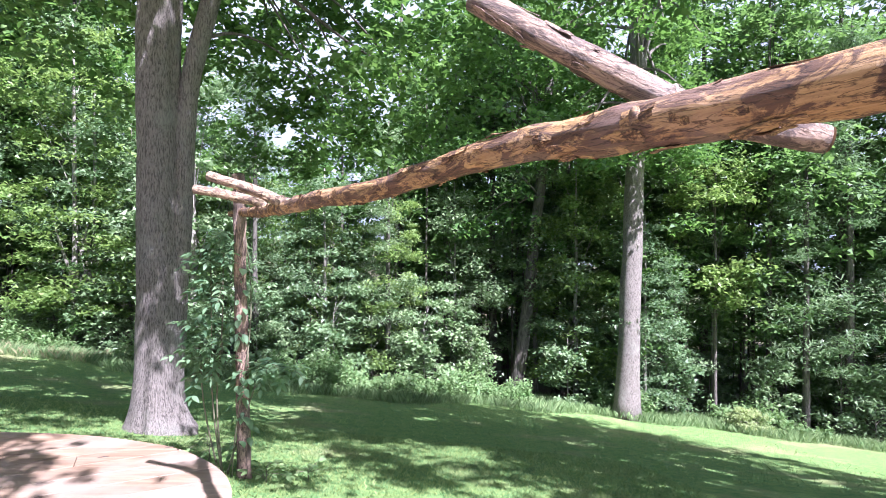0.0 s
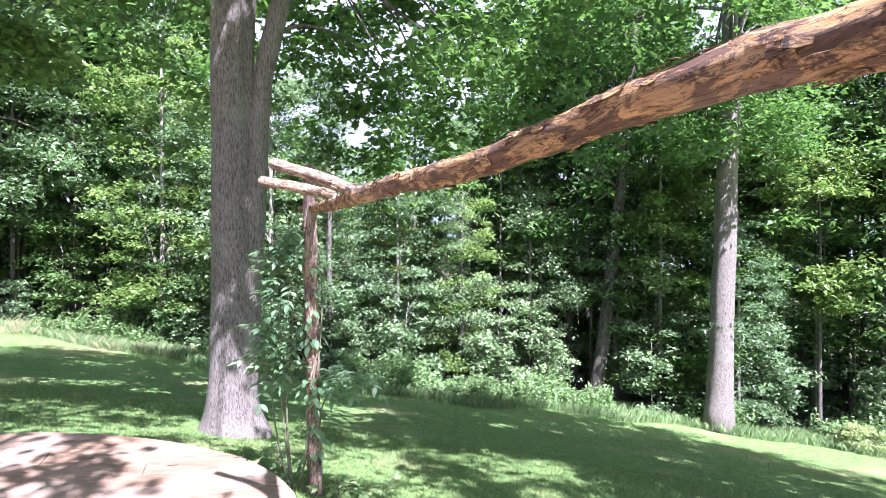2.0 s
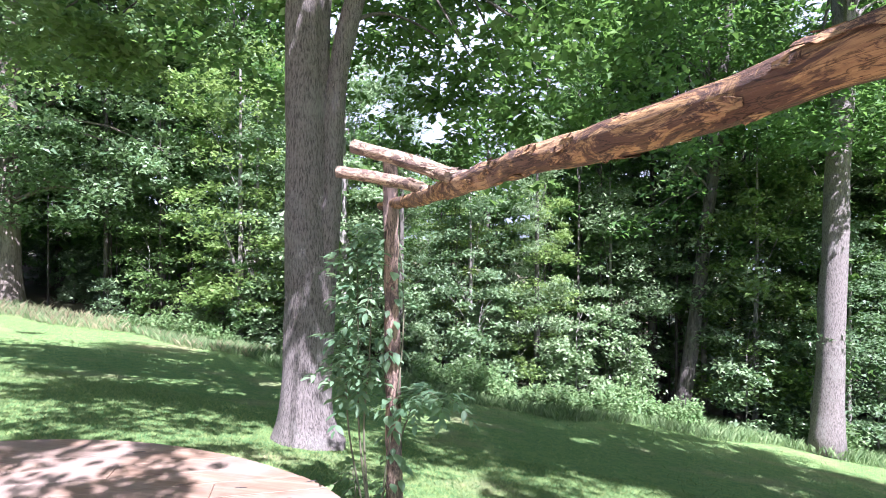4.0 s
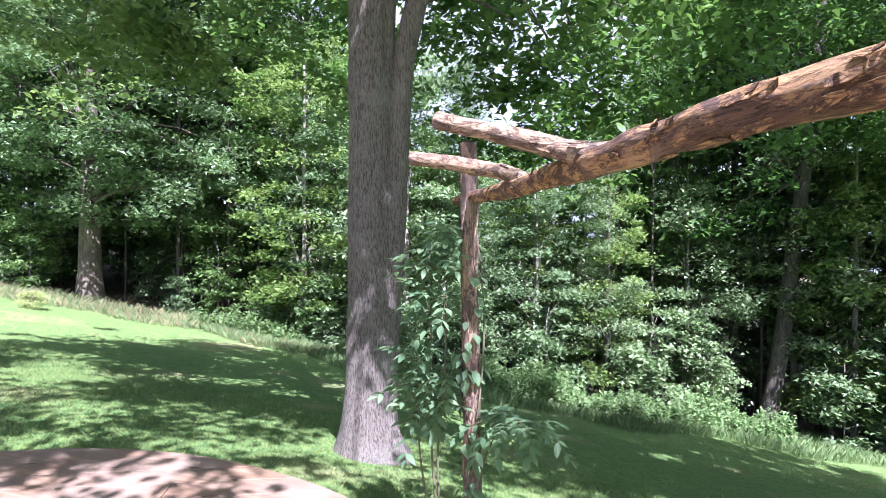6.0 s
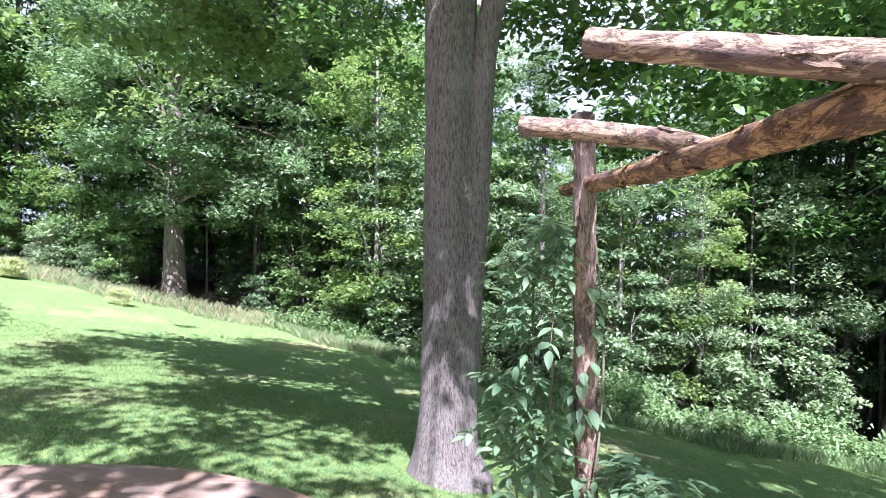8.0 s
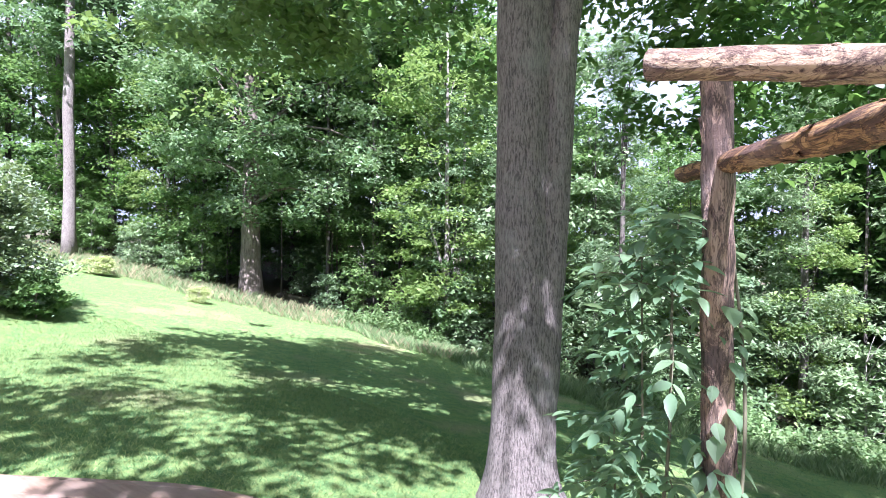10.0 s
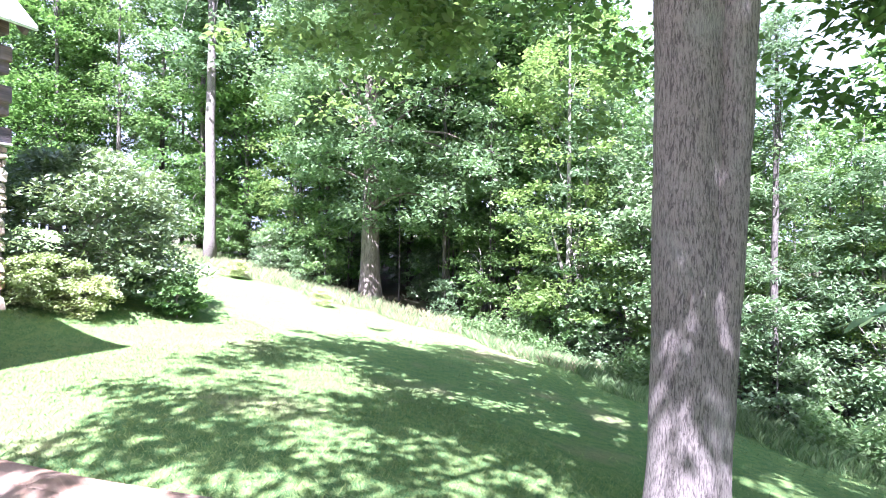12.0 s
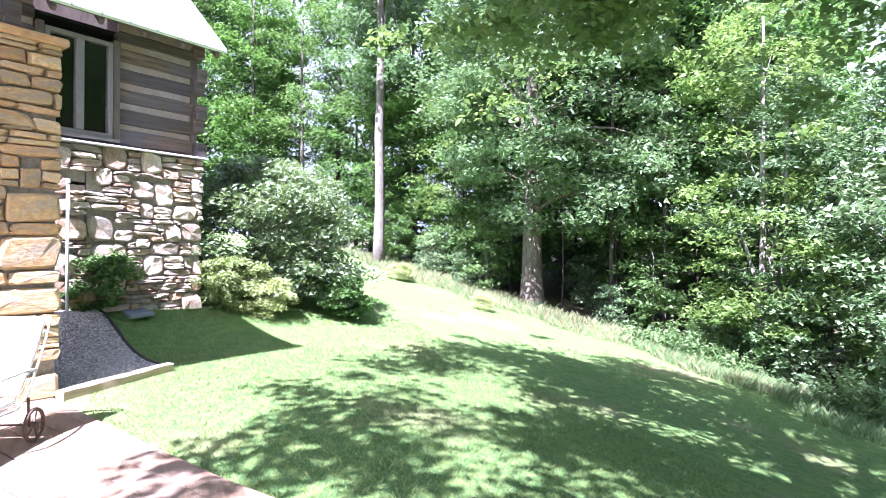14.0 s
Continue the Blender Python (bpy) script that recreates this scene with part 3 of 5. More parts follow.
def build_grass():
    rng = np.random.default_rng(12)
    lawn = lambda x, y: (deck_distance(x, y) > 0.05) & (y < edge_y(x) + 0.3)
    sets = []
    x, y = scatter(rng, 150000, -14, 3, 3, 9, lawn)
    sets.append(blades(rng, x, y, 0.034, 0.0045, 0.8))
    x, y = scatter(rng, 30000, -22, 9, 8, 17.5, lawn)
    sets.append(blades(rng, x, y, 0.04, 0.009, 0.8))
    v = np.concatenate(sets)
    o = new("lawn_grass", quads_mesh("lawn_grass", v.reshape(-1, 3), len(v), GRASS))
    tagged(o, "short mown green grass blades over the lawn", "grass", kind="stuff")
    fringe = lambda x, y: (y > edge_y(x) - 0.2 + 0.35 * np.sin(x * 1.7)) & (y < edge_y(x) + 3.2)
    x, y = scatter(rng, 230000, -33, 14, 8, 22, fringe)
    thin = (x > -14) | (rng.uniform(0, 1, len(x)) < 0.3)
    x, y = x[thin], y[thin]
    v = blades(rng, x, y, 0.25, 0.0055, 0.55)
    o = new("tall_grass", quads_mesh("tall_grass", v.reshape(-1, 3), len(v), TALLGRASS))
    tagged(o, "tall unmown grass along the lawn's edge", "grass", kind="stuff")
    x, y = scatter(rng, 17000, -33, -10, 11, 19, fringe)
    v = blades(rng, x, y, 0.24, 0.005, 0.7)
    o = new("dry_grass", quads_mesh("dry_grass", v.reshape(-1, 3), len(v), DRYGRASS))
    tagged(o, "dry straw-coloured grass stalks along the lawn's edge", "grass", kind="stuff")
    # leafy weeds: upright stalks set with small leaves that taper to a spire
    x, y = scatter(rng, 17000, -15, 12, 12, 22, lambda x, y: (y > edge_y(x) + 0.7) & (y < edge_y(x) + 2.8) & (np.sin(x * 1.3) + np.sin(x * 0.45 + 2) > -0.6))
    k = np.repeat(np.arange(len(x)), 26)
    share = rng.uniform(0.08, 1.0, len(k))
    h = share * (rng.uniform(0.35, 1.15, len(x)) * (0.75 + 0.4 * np.sin(x * 2.3) * np.sin(x * 0.9 + 1)))[k]
    out = 0.10 * (1.1 - share)[:, None] * rng.normal(0, 1, (len(k), 2))
    c = np.stack([x[k] + out[:, 0], y[k] + out[:, 1], height(x, y)[k] + h], -1)
    v = leaf_tris(rng, c, 0.10, 0.6, 0.6)
    o = new("weeds", quads_mesh("weeds", v.reshape(-1, 3), len(v), WEED, 3))
    tagged(o, "leafy green weeds in front of the trees", "weeds", kind="stuff")


build_grass()


# ---- the log pergola ----
def log_material(name, dark, mid, pale, grey):
    """A weathered log: dark bark rags over tan bare wood, grain along the object's x."""
    m, n, l, b = material(name)
    v = coords(n, l, (0.10, 1, 1))
    grain = noise_of(n, l, v, 75, 8, 0.72, 0.5)
    crack = ramp(n, l, noise_of(n, l, coords(n, l, (0.12, 1, 1)), 55, 5, 0.6, 0.8), [(0.46, (1, 1, 1)), (0.488, (0.12, 0.09, 0.08)), (0.496, (0.12, 0.09, 0.08)), (0.52, (1, 1, 1))])
    rag = noise_of(n, l, coords(n, l, (0.38, 1, 1)), 13, 9, 0.75, 1.2)
    bare = ramp(n, l, grain, [(0.3, mid), (0.55, pale), (0.75, tuple(min(1, c * 1.25) for c in pale))])
    skin = ramp(n, l, grain, [(0.3, dark), (0.6, tuple((a + c) / 2 for a, c in zip(dark, mid))), (0.8, grey)])
    mask = ramp(n, l, rag, [(0.465, (0, 0, 0)), (0.52, (1, 1, 1))])
    colour = mix(n, l, mask, bare, skin)
    stain = noise_of(n, l, coords(n, l), 2.5, 4, 0.6)
    colour = mix(n, l, ramp(n, l, stain, [(0.5, (0, 0, 0)), (0.75, (0.6, 0.6, 0.6))]), colour, grey)
    colour = mix(n, l, 0.8, colour, crack, "MULTIPLY")
    l.new(colour, b.inputs["Base Color"])
    b.inputs["Roughness"].default_value = 0.75
    t = n.new("ShaderNodeMath")
    t.operation = "MULTIPLY_ADD"
    l.new(grain, t.inputs[0])
    t.inputs[1].default_value = 0.5
    l.new(rag, t.inputs[2])
    bump(n, l, b, t.outputs[0], 1.0, 0.018)
    return m


LOG = log_material("peeling_log", (0.070, 0.038, 0.030), (0.25, 0.125, 0.056), (0.52, 0.315, 0.135), (0.30, 0.215, 0.185))
LOGPALE = log_material("weathered_log", (0.10, 0.062, 0.048), (0.27, 0.175, 0.11), (0.48, 0.355, 0.225), (0.42, 0.36, 0.32))
POSTWOOD = log_material("post_log", (0.075, 0.050, 0.041), (0.19, 0.124, 0.088), (0.38, 0.265, 0.19), (0.31, 0.25, 0.22))
ENDGRAIN = surface("sawn_end", [(0.3, (0.30, 0.18, 0.10)), (0.7, (0.55, 0.38, 0.24))], 30, rough=0.8, relief=0.5)


def log(name, points, radii, mat, label, category="log", seed=1.0, knots=(), flakes=0):
    """A log along points; its own x axis lies along it, so that the grain does too. Knots are (share, angle, size)."""
    pts = [Vector(p) for p in points]
    d = (pts[-1] - pts[0]).normalized()
    base = Matrix.Translation(pts[0]) @ d.to_track_quat("X", "Z").to_matrix().to_4x4()
    inv = base.inverted()
    n = max(14, int((pts[-1] - pts[0]).length / 0.035))
    line = [Vector(p) for p in smooth_line([inv @ p for p in pts], n)]
    rr = np.interp(np.linspace(0, 1, n), np.linspace(0, 1, len(radii)), radii)
    e = new(name)
    e.empty_display_size, e.matrix_basis = 0.1, base
    tagged(e, label, category)
    body = tube(line, rr, 30, 0.17, seed, ridge=0.14, lump=9.0)
    part("log_body", body, mat, e, smooth=True)
    for at, sgn in ((0, -1), (n - 1, 1)):
        ax = (line[1] - line[0]).normalized() if at == 0 else (line[-1] - line[-2]).normalized()
        m = Matrix.Translation(line[at] + ax * sgn * 0.002) @ ax.to_track_quat("Z", "Y").to_matrix().to_4x4()
        bm = bmesh.new()
        bmesh.ops.create_circle(bm, cap_ends=True, radius=rr[at] * 0.93, segments=16, matrix=m)
        bmesh.ops.inset_region(bm, faces=bm.faces[:], thickness=rr[at] * 0.25, depth=0.004)
        part("sawn_end", bm, ENDGRAIN, e, "pale sawn end grain")
    rng = random.Random(int(seed * 10))
    for share, angle, size in knots:
        i = int(share * (n - 1))
        ax = (line[min(i + 1, n - 1)] - line[max(i - 1, 0)]).normalized()
        side = Matrix.Rotation(radians(angle), 3, ax) @ ax.orthogonal().normalized()
        p = line[i] + side * rr[i] * 0.8
        bm = bmesh.new()
        bmesh.ops.create_icosphere(bm, subdivisions=3, radius=size)
        for v in bm.verts:
            v.co *= 1 + 0.45 * noise.noise(v.co * 30 + Vector((seed, 0, 0)))
            v.co.x *= 2.2
            v.co.z *= 0.6
        bmesh.ops.transform(bm, matrix=Matrix.Translation(p) @ side.to_track_quat("Z", "X").to_matrix().to_4x4(), verts=bm.verts)
        part("knot", bm, mat, e, "dark swollen knot", smooth=True)
    if flakes:
        shapes = []
        for k in range(6):
            bm = bmesh.new()
            r2 = random.Random(k)
            L, W = r2.uniform(0.03, 0.10), r2.uniform(0.005, 0.013)
            rows = []
            for i in range(6):
                u = i / 5
                w = W * (0.35 + 0.65 * math.sin(math.pi * (0.1 + 0.8 * u))) * r2.uniform(0.7, 1.2)
                lift = 0.006 * (u ** 2) * r2.uniform(0.5, 1.3)
                rows.append([bm.verts.new((L * (u - 0.5), -w, lift)), bm.verts.new((L * (u - 0.5), w * r2.uniform(0.6, 1), lift + 0.0015)), ])
            low = [[bm.verts.new(v.co - Vector((0, 0, 0.002))) for v in r] for r in rows]
            for i in range(5):
                bm.faces.new((rows[i][0], rows[i + 1][0], rows[i + 1][1], rows[i][1]))
                bm.faces.new((low[i][1], low[i + 1][1], low[i + 1][0], low[i][0]))
                bm.faces.new((rows[i][1], rows[i + 1][1], low[i + 1][1], low[i][1]))
                bm.faces.new((low[i][0], low[i + 1][0], rows[i + 1][0], rows[i][0]))
            shapes.append(mesh_of("bark_flake", bm, mat))
        for _ in range(flakes):
            i = rng.randrange(2, n - 2)
            ax = (line[i + 1] - line[i - 1]).normalized()
            side = Matrix.Rotation(rng.uniform(0, 2 * math.pi), 3, ax) @ ax.orthogonal().normalized()
            o = new("bark_flake", rng.choice(shapes))
            m3 = Matrix((ax, side.cross(ax), side)).transposed()
            o.matrix_basis = Matrix.Translation(line[i] + side * rr[i] * 1.02) @ m3.to_4x4() @ pose(0, 0, 0, 0, 0, rng.choice((0, 180)) + rng.uniform(-12, 12))
            o.parent = e
    return e


GP = hz(-1.62, 4.82)
log("log_post", [(-1.585, 4.82, GP - 0.15), (-1.60, 4.82, 0.5), (-1.615, 4.82, 1.3), (-1.63, 4.82, 2.24)], [0.058, 0.05, 0.050, 0.050, 0.046], POSTWOOD,
    "slim upright cedar log post with flaking reddish bark", "post", 2.0, [(0.62, 60, 0.014), (0.9, 200, 0.014)], 55)
log("log_beam", [(-1.78, 5.05, 1.93), (-1.55, 4.73, 1.925), (-1.15, 3.95, 1.885), (-0.784, 3.20, 1.862), (-0.50, 2.74, 1.866), (-0.20, 2.29, 1.858), (0.22, 1.66, 1.90), (0.45, 1.31, 1.885), (0.69, 0.96, 1.888), (1.5, -0.25, 1.92), (2.2, -1.3, 1.95)],
    [0.030, 0.034, 0.037, 0.037, 0.037, 0.038, 0.040, 0.045, 0.046, 0.048, 0.05], LOG, "long crooked cedar log beam with peeling bark", "beam", 5.0,
    [(0.71, 150, 0.017), (0.66, 60, 0.012), (0.5, 200, 0.010)], 230)
log("cedar_branch", [(-1.27, 3.39, 2.05), (-1.09, 3.34, 1.995), (-0.93, 3.285, 1.94), (-0.80, 3.19, 1.888), (-0.70, 3.06, 1.868)], [0.029, 0.029, 0.029, 0.028, 0.022], LOGPALE,
    "short pale cedar arm forking from the log beam", "log", 7.0, [(0.55, 90, 0.010)], 16)
log("cedar_branch", [(-1.625, 4.00, 2.035), (-1.40, 3.985, 1.998), (-1.17, 3.93, 1.94), (-1.07, 3.80, 1.892), (-0.99, 3.62, 1.876)], [0.031, 0.031, 0.031, 0.030, 0.022], LOGPALE,
    "weathered grey cedar arm resting beside the post", "log", 9.0, [(0.35, 40, 0.011)], 16)
log("log_crosspiece", [(0.155, 1.76, 2.335), (0.36, 1.66, 2.17), (0.62, 1.53, 1.985), (0.74, 1.47, 1.925), (0.90, 1.43, 1.885)], [0.037, 0.037, 0.036, 0.034, 0.030], POSTWOOD,
    "sawn cedar branch lashed across the log beam", "log", 11.0, [(0.5, 120, 0.012)], 26)


# ---- the oak beside the deck ----
OX, OY = -3.60, 7.33
OZ = hz(OX, OY)
oak = thing("oak_tree", (OX, OY, OZ), "big old oak with furrowed grey bark and two stems", "tree")


def oak_flare(a, share):
    return 1 + 0.05 * math.cos(3 * a + 1) - 0.10 * math.exp(-((a - 5.2) / 0.22) ** 2) - 0.06 * math.exp(-((a - 2.2) / 0.3) ** 2)


zs = np.concatenate([[-0.3, 0, 0.08, 0.16, 0.26, 0.38, 0.52, 0.7, 0.9], np.linspace(1.1, 13, 40)])
bm = tube([(0.02 * math.sin(z), 0.02 * z * math.sin(0.4 * z), z) for z in zs], [(0.283 - 0.004 * z) * (1 + 0.66 * math.exp(-max(z, 0) / 0.28)) for z in zs], 40, 0.10, 3.1, oak_flare, ridge=0.06, lump=2.0)
part("trunk", bm, OAK, oak, smooth=True)
line = smooth_line([(0.07, 0.06, -0.2), (0.12, 0.09, 0.9), (0.19, 0.11, 1.9), (0.25, 0.14, 3.0), (0.34, 0.18, 4.4), (0.70, 0.3, 6.1), (1.2, 0.4, 9.0), (1.6, 0.6, 12)], 50)
part("second_stem", tube(line, [0.185 - 0.10 * i / 49 for i in range(50)], 26, 0.12, 7.7, ridge=0.06), OAK, oak, "darker slimmer stem leaning off", smooth=True)


def oak_crown():
    rng = np.random.default_rng(77)
    cs, ends = [], []
    while len(cs) < 720:
        a, r, h = rng.uniform(0, 2 * math.pi), 6.3 * math.sqrt(rng.uniform(0.02, 1)), rng.uniform(5.4, 13)
        if r > 6.3 * math.sqrt(max(0.0, 1 - ((h - 7.5) / 6.0) ** 2)):
            continue
        p = np.array([1.1 + r * math.cos(a), -1.2 + r * math.sin(a), h])
        if noise.noise(Vector(p * 0.42) + Vector((3, 0, 0))) < -0.05:
            continue
        # an open gap beside the second stem
        if 0.3 < p[0] < 4.2 and p[1] > 0.8 and h < 9 and rng.uniform() < 0.5:
            continue
        # clumps thinned where their shadow would fall on the deck and near lawn
        if OY + p[1] + 0.56 * (h + OZ) < 7.4 and rng.uniform() < 0.55:
            continue
        cs.append(p)
    # sprays that hang into view round the trunk; the last, unseen, is added to shade the deck
    for (cx, cy, cz), spread, n in (((-4.4, 1.0, 5.3), (3.0, 2.2, 0.45), 52), ((-1.2, 2.8, 5.0), (0.9, 0.9, 0.6), 4), ((1.5, 3.0, 4.7), (1.3, 1.0, 0.95), 30), ((0.6, 3.4, 3.9), (0.7, 0.6, 0.4), 6),
                                    ((3.0, 2.6, 4.7), (1.4, 1.1, 0.95), 26), ((4.6, 4.2, 4.6), (1.6, 1.4, 0.9), 21), ((2.7, 0.2, 4.5), (0.7, 0.6, 0.35), 7), ((-2.2, 3.6, 4.9), (1.0, 0.8, 0.5), 3), ((0.32, 4.35, 6.98), (0.8, 0.8, 0.5), 9), ((1.87, 3.37, 6.63), (0.8, 0.8, 0.5), 11), ((0.03, 4.58, 6.57), (0.8, 0.8, 0.5), 5), ((0.9, 2.2, 4.9), (0.7, 0.7, 0.8), 14), ((2.0, -6.4, 7.7), (1.7, 1.3, 0.7), 15)):
        for _ in range(n):
            cs.append(np.array([cx, cy, cz]) + rng.normal(0, 0.55, 3) * np.array(spread))
    cs = np.array(cs)
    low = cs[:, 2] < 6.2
    # low sprays on the left get a brighter leaf colour as painted sunlight
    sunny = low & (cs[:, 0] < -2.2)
    for name, mask, mat, label in (("crown", ~low, LEAF_OAK, "green oak leaves overhead"), ("low_sprays", low & ~sunny, LEAF_OAK, "oak leaf sprays hanging low"), ("sunny_sprays", sunny, LEAF_LIME, "yellow-green oak leaf sprays with sunlight painted into the colour")):
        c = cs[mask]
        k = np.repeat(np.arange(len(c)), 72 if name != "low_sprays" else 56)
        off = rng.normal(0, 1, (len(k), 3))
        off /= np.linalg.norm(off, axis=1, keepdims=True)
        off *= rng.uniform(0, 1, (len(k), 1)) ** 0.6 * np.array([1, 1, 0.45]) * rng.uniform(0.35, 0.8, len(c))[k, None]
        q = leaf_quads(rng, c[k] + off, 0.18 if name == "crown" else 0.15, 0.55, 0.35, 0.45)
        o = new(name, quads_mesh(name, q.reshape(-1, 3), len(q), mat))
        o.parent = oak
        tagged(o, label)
    # limb added out of view to carry the deck-shading spray
    reach = smooth_line([(0.05, 0.0, 5.6), (1.0, -2.4, 6.6), (1.6, -4.6, 7.4), (2.1, -6.6, 7.8)], 14)
    part("limb", tube(reach, [0.11 - 0.09 * j / 13 for j in range(14)], 9, 0.12, 4), DARKBARK, oak, smooth=True)
    for path, thick in (([(0.64, 0.28, 5.9), (1.1, 0.5, 5.98), (1.6, 0.75, 5.7), (2.2, 1.05, 5.3), (2.7, 1.3, 5.05)], 0.05), ([(0.45, 0.21, 5.0), (0.8, 0.5, 5.2), (1.2, 1.0, 5.15), (1.6, 1.7, 4.9)], 0.03),
                        ([(1.45, 0.68, 5.8), (1.7, 1.2, 5.7), (1.9, 1.9, 5.3), (2.0, 2.7, 4.9)], 0.022)):
        bough = smooth_line(path, 14)
        part("limb", tube(bough, [thick * (1 - 0.8 * j / 13) for j in range(14)], 8, 0.14, thick * 50), DARKBARK, oak, smooth=True)
    r3 = random.Random(5)
    pick = r3.sample(range(len(cs)), 46)
    for i in pick:
        b = Vector(cs[i])
        if b.z < 6.2 and i % 3:
            continue
        thin = b.z < 6.2
        z = max(b.z * (1.15 if thin else 0.82), 6.4)
        second = b.x > 1.2
        a = Vector(line[min(range(50), key=lambda k: abs(line[k][2] - z))]) if second else Vector((0, 0.02 * z * math.sin(0.4 * z), z))
        mid = a.lerp(b, 0.5) + Vector((r3.uniform(-0.3, 0.3), r3.uniform(-0.3, 0.3), 0.12 * (b - a).length))
        part("limb", tube(smooth_line([a, mid, b], 9), [(0.028 if thin else 0.055 if i % 3 else 0.085) * (1 - 0.88 * j / 8) for j in range(9)], 7, 0.12, i), DARKBARK, oak, smooth=True)


oak_crown()

# a neighbour whose shade falls across the slope
tree_kind("shade", 61, 13, 0.3, 430, 105, 6.8, 5.8, 14.8, 0.17, LEAF_OAK, GREYBARK, 0.72, "round", hollow=0.1, n_limbs=24, sides=14)
plant_tree("shade", 7.4, 4.8, 15, 1.0, "leafy oak whose shade dapples the slope")

# ---- deck ----
DECKWOOD = surface("deck_board", [(0.3, (0.125, 0.080, 0.048)), (0.5, (0.20, 0.132, 0.083)), (0.7, (0.285, 0.205, 0.138))], 9, (0.16, 1.6, 1.6), 0.72, 0.5, 0.006, (1.6, (0.23, 0.18, 0.14)), per_piece=0.10, turn=-math.atan2(0.456, 0.89))
NAIL = surface("nail_head", [(0.3, (0.03, 0.025, 0.02)), (0.7, (0.08, 0.06, 0.05))], 60, rough=0.6)
AU, AV = np.array((0.89, 0.456)), np.array((-0.456, 0.89))


def clip(poly, normal, limit):
    """The part of a polygon with normal . p <= limit."""
    out = []
    for p, q in zip(poly, poly[1:] + poly[:1]):
        dp, dq = np.dot(p, normal) - limit, np.dot(q, normal) - limit
        if dp <= 0:
            out.append(p)
        if dp * dq < 0:
            out.append(p + (q - p) * dp / (dp - dq))
    return out


def fine_outline():
    """The deck's outline with its curve rounded."""
    pts = [np.array(p, float) for p in DECK[:15]]
    s = [np.array(p[:2]) for p in smooth_line([(*p, 0) for p in pts], 90)]
    return s + [np.array(p, float) for p in DECK[15:]]


def slab(poly, top, thick, ease=0.004):
    bm = bmesh.new()
    a = [bm.verts.new((p[0], p[1], top)) for p in poly]
    b = [bm.verts.new((p[0], p[1], top - thick)) for p in poly]
    n = len(poly)
    bm.faces.new(a)
    bm.faces.new(list(reversed(b)))
    for i in range(n):
        bm.faces.new((a[i], b[i], b[(i + 1) % n], a[(i + 1) % n]))
    bmesh.ops.recalc_face_normals(bm, faces=bm.faces)
    if ease:
        top_edges = [e for e in bm.edges if all(v.co.z > top - 1e-5 for v in e.verts)]
        bmesh.ops.bevel(bm, geom=top_edges, offset=ease, segments=1, affect="EDGES")
    return bm


def build_deck():
    deck = thing("deck", (0, 0, 0), "low curved timber deck of wide reddish boards", "deck", kind="structure")
    outline = fine_outline()
    proj = [float(np.dot(p, AV)) for p in outline]
    w, rng = 0.245, random.Random(8)
    v = min(proj)
    while v < max(proj):
        strip = clip(clip(outline, AV, v + w - 0.007), -AV, -v)
        if len(strip) > 2:
            us = [float(np.dot(p, AU)) for p in strip]
            u, pieces = min(us), []
            cuts = [u]
            while cuts[-1] < max(us):
                cuts.append(cuts[-1] + rng.uniform(3.2, 4.8))
            for a, b in zip(cuts, cuts[1:]):
                piece = clip(clip(strip, AU, b - 0.004), -AU, -a)
                if len(piece) > 2:
                    part("board", slab(piece, rng.uniform(-0.003, 0.002), 0.045), DECKWOOD, deck)
        v += w
    # the rim below the boards
    rim = outline[:95]
    bm = bmesh.new()
    rows = []
    for i, p in enumerate(rim):
        q, r = rim[max(i - 1, 0)], rim[min(i + 1, len(rim) - 1)]
        t = (r - q) / np.linalg.norm(r - q)
        nrm = np.array((t[1], -t[0])) * 0.03
        rows.append([bm.verts.new((*(p + nrm), -0.05)), bm.verts.new((*(p + nrm), -0.34)), bm.verts.new((*(p + nrm * 2.2), -0.34)), bm.verts.new((*(p + nrm * 2.2), -0.05))])
    for a, b in zip(rows, rows[1:]):
        for k in range(4):
            bm.faces.new((a[k], b[k], b[(k + 1) % 4], a[(k + 1) % 4]))
    bmesh.ops.recalc_face_normals(bm, faces=bm.faces)
    part("rim", bm, DECKWOOD, deck, smooth=True)
    # the low step round the end of the curve
    arc = [np.array(p) for p in ((-1.80, 4.50), (-1.56, 4.24), (-1.40, 3.9), (-1.25, 3.5), (-1.0, 3.0), (-0.62, 3.0), (-0.93, 3.6), (-1.10, 4.0), (-1.27, 4.30))]
    part("step_board", slab(arc, -0.16, 0.05), DECKWOOD, deck)
    # old knots and splits in the boards
    for x, y, s, a in ((-3.80, 5.00, 0.05, 30), (-3.43, 4.96, 0.035, 25), (-2.21, 4.84, 0.045, 40), (-3.05, 4.55, 0.03, 28), (-4.35, 4.78, 0.03, 24), (-2.62, 4.62, 0.04, 22), (-5.0, 4.62, 0.03, 27), (-3.6, 4.35, 0.03, 27)):
        bm = bmesh.new()
        bmesh.ops.create_circle(bm, cap_ends=True, radius=1, segments=10, matrix=Matrix.Diagonal((s, s * 0.22, 1, 1)))
        for vv in bm.verts:
            vv.co *= 1 + 0.3 * noise.noise(vv.co * 40 + Vector((x, y, 0)))
        bmesh.ops.transform(bm, matrix=pose(x, y, 0.0035, 0, 0, a), verts=bm.verts)
        part("board_split", bm, NAIL, deck, "dark split in a board")


build_deck()


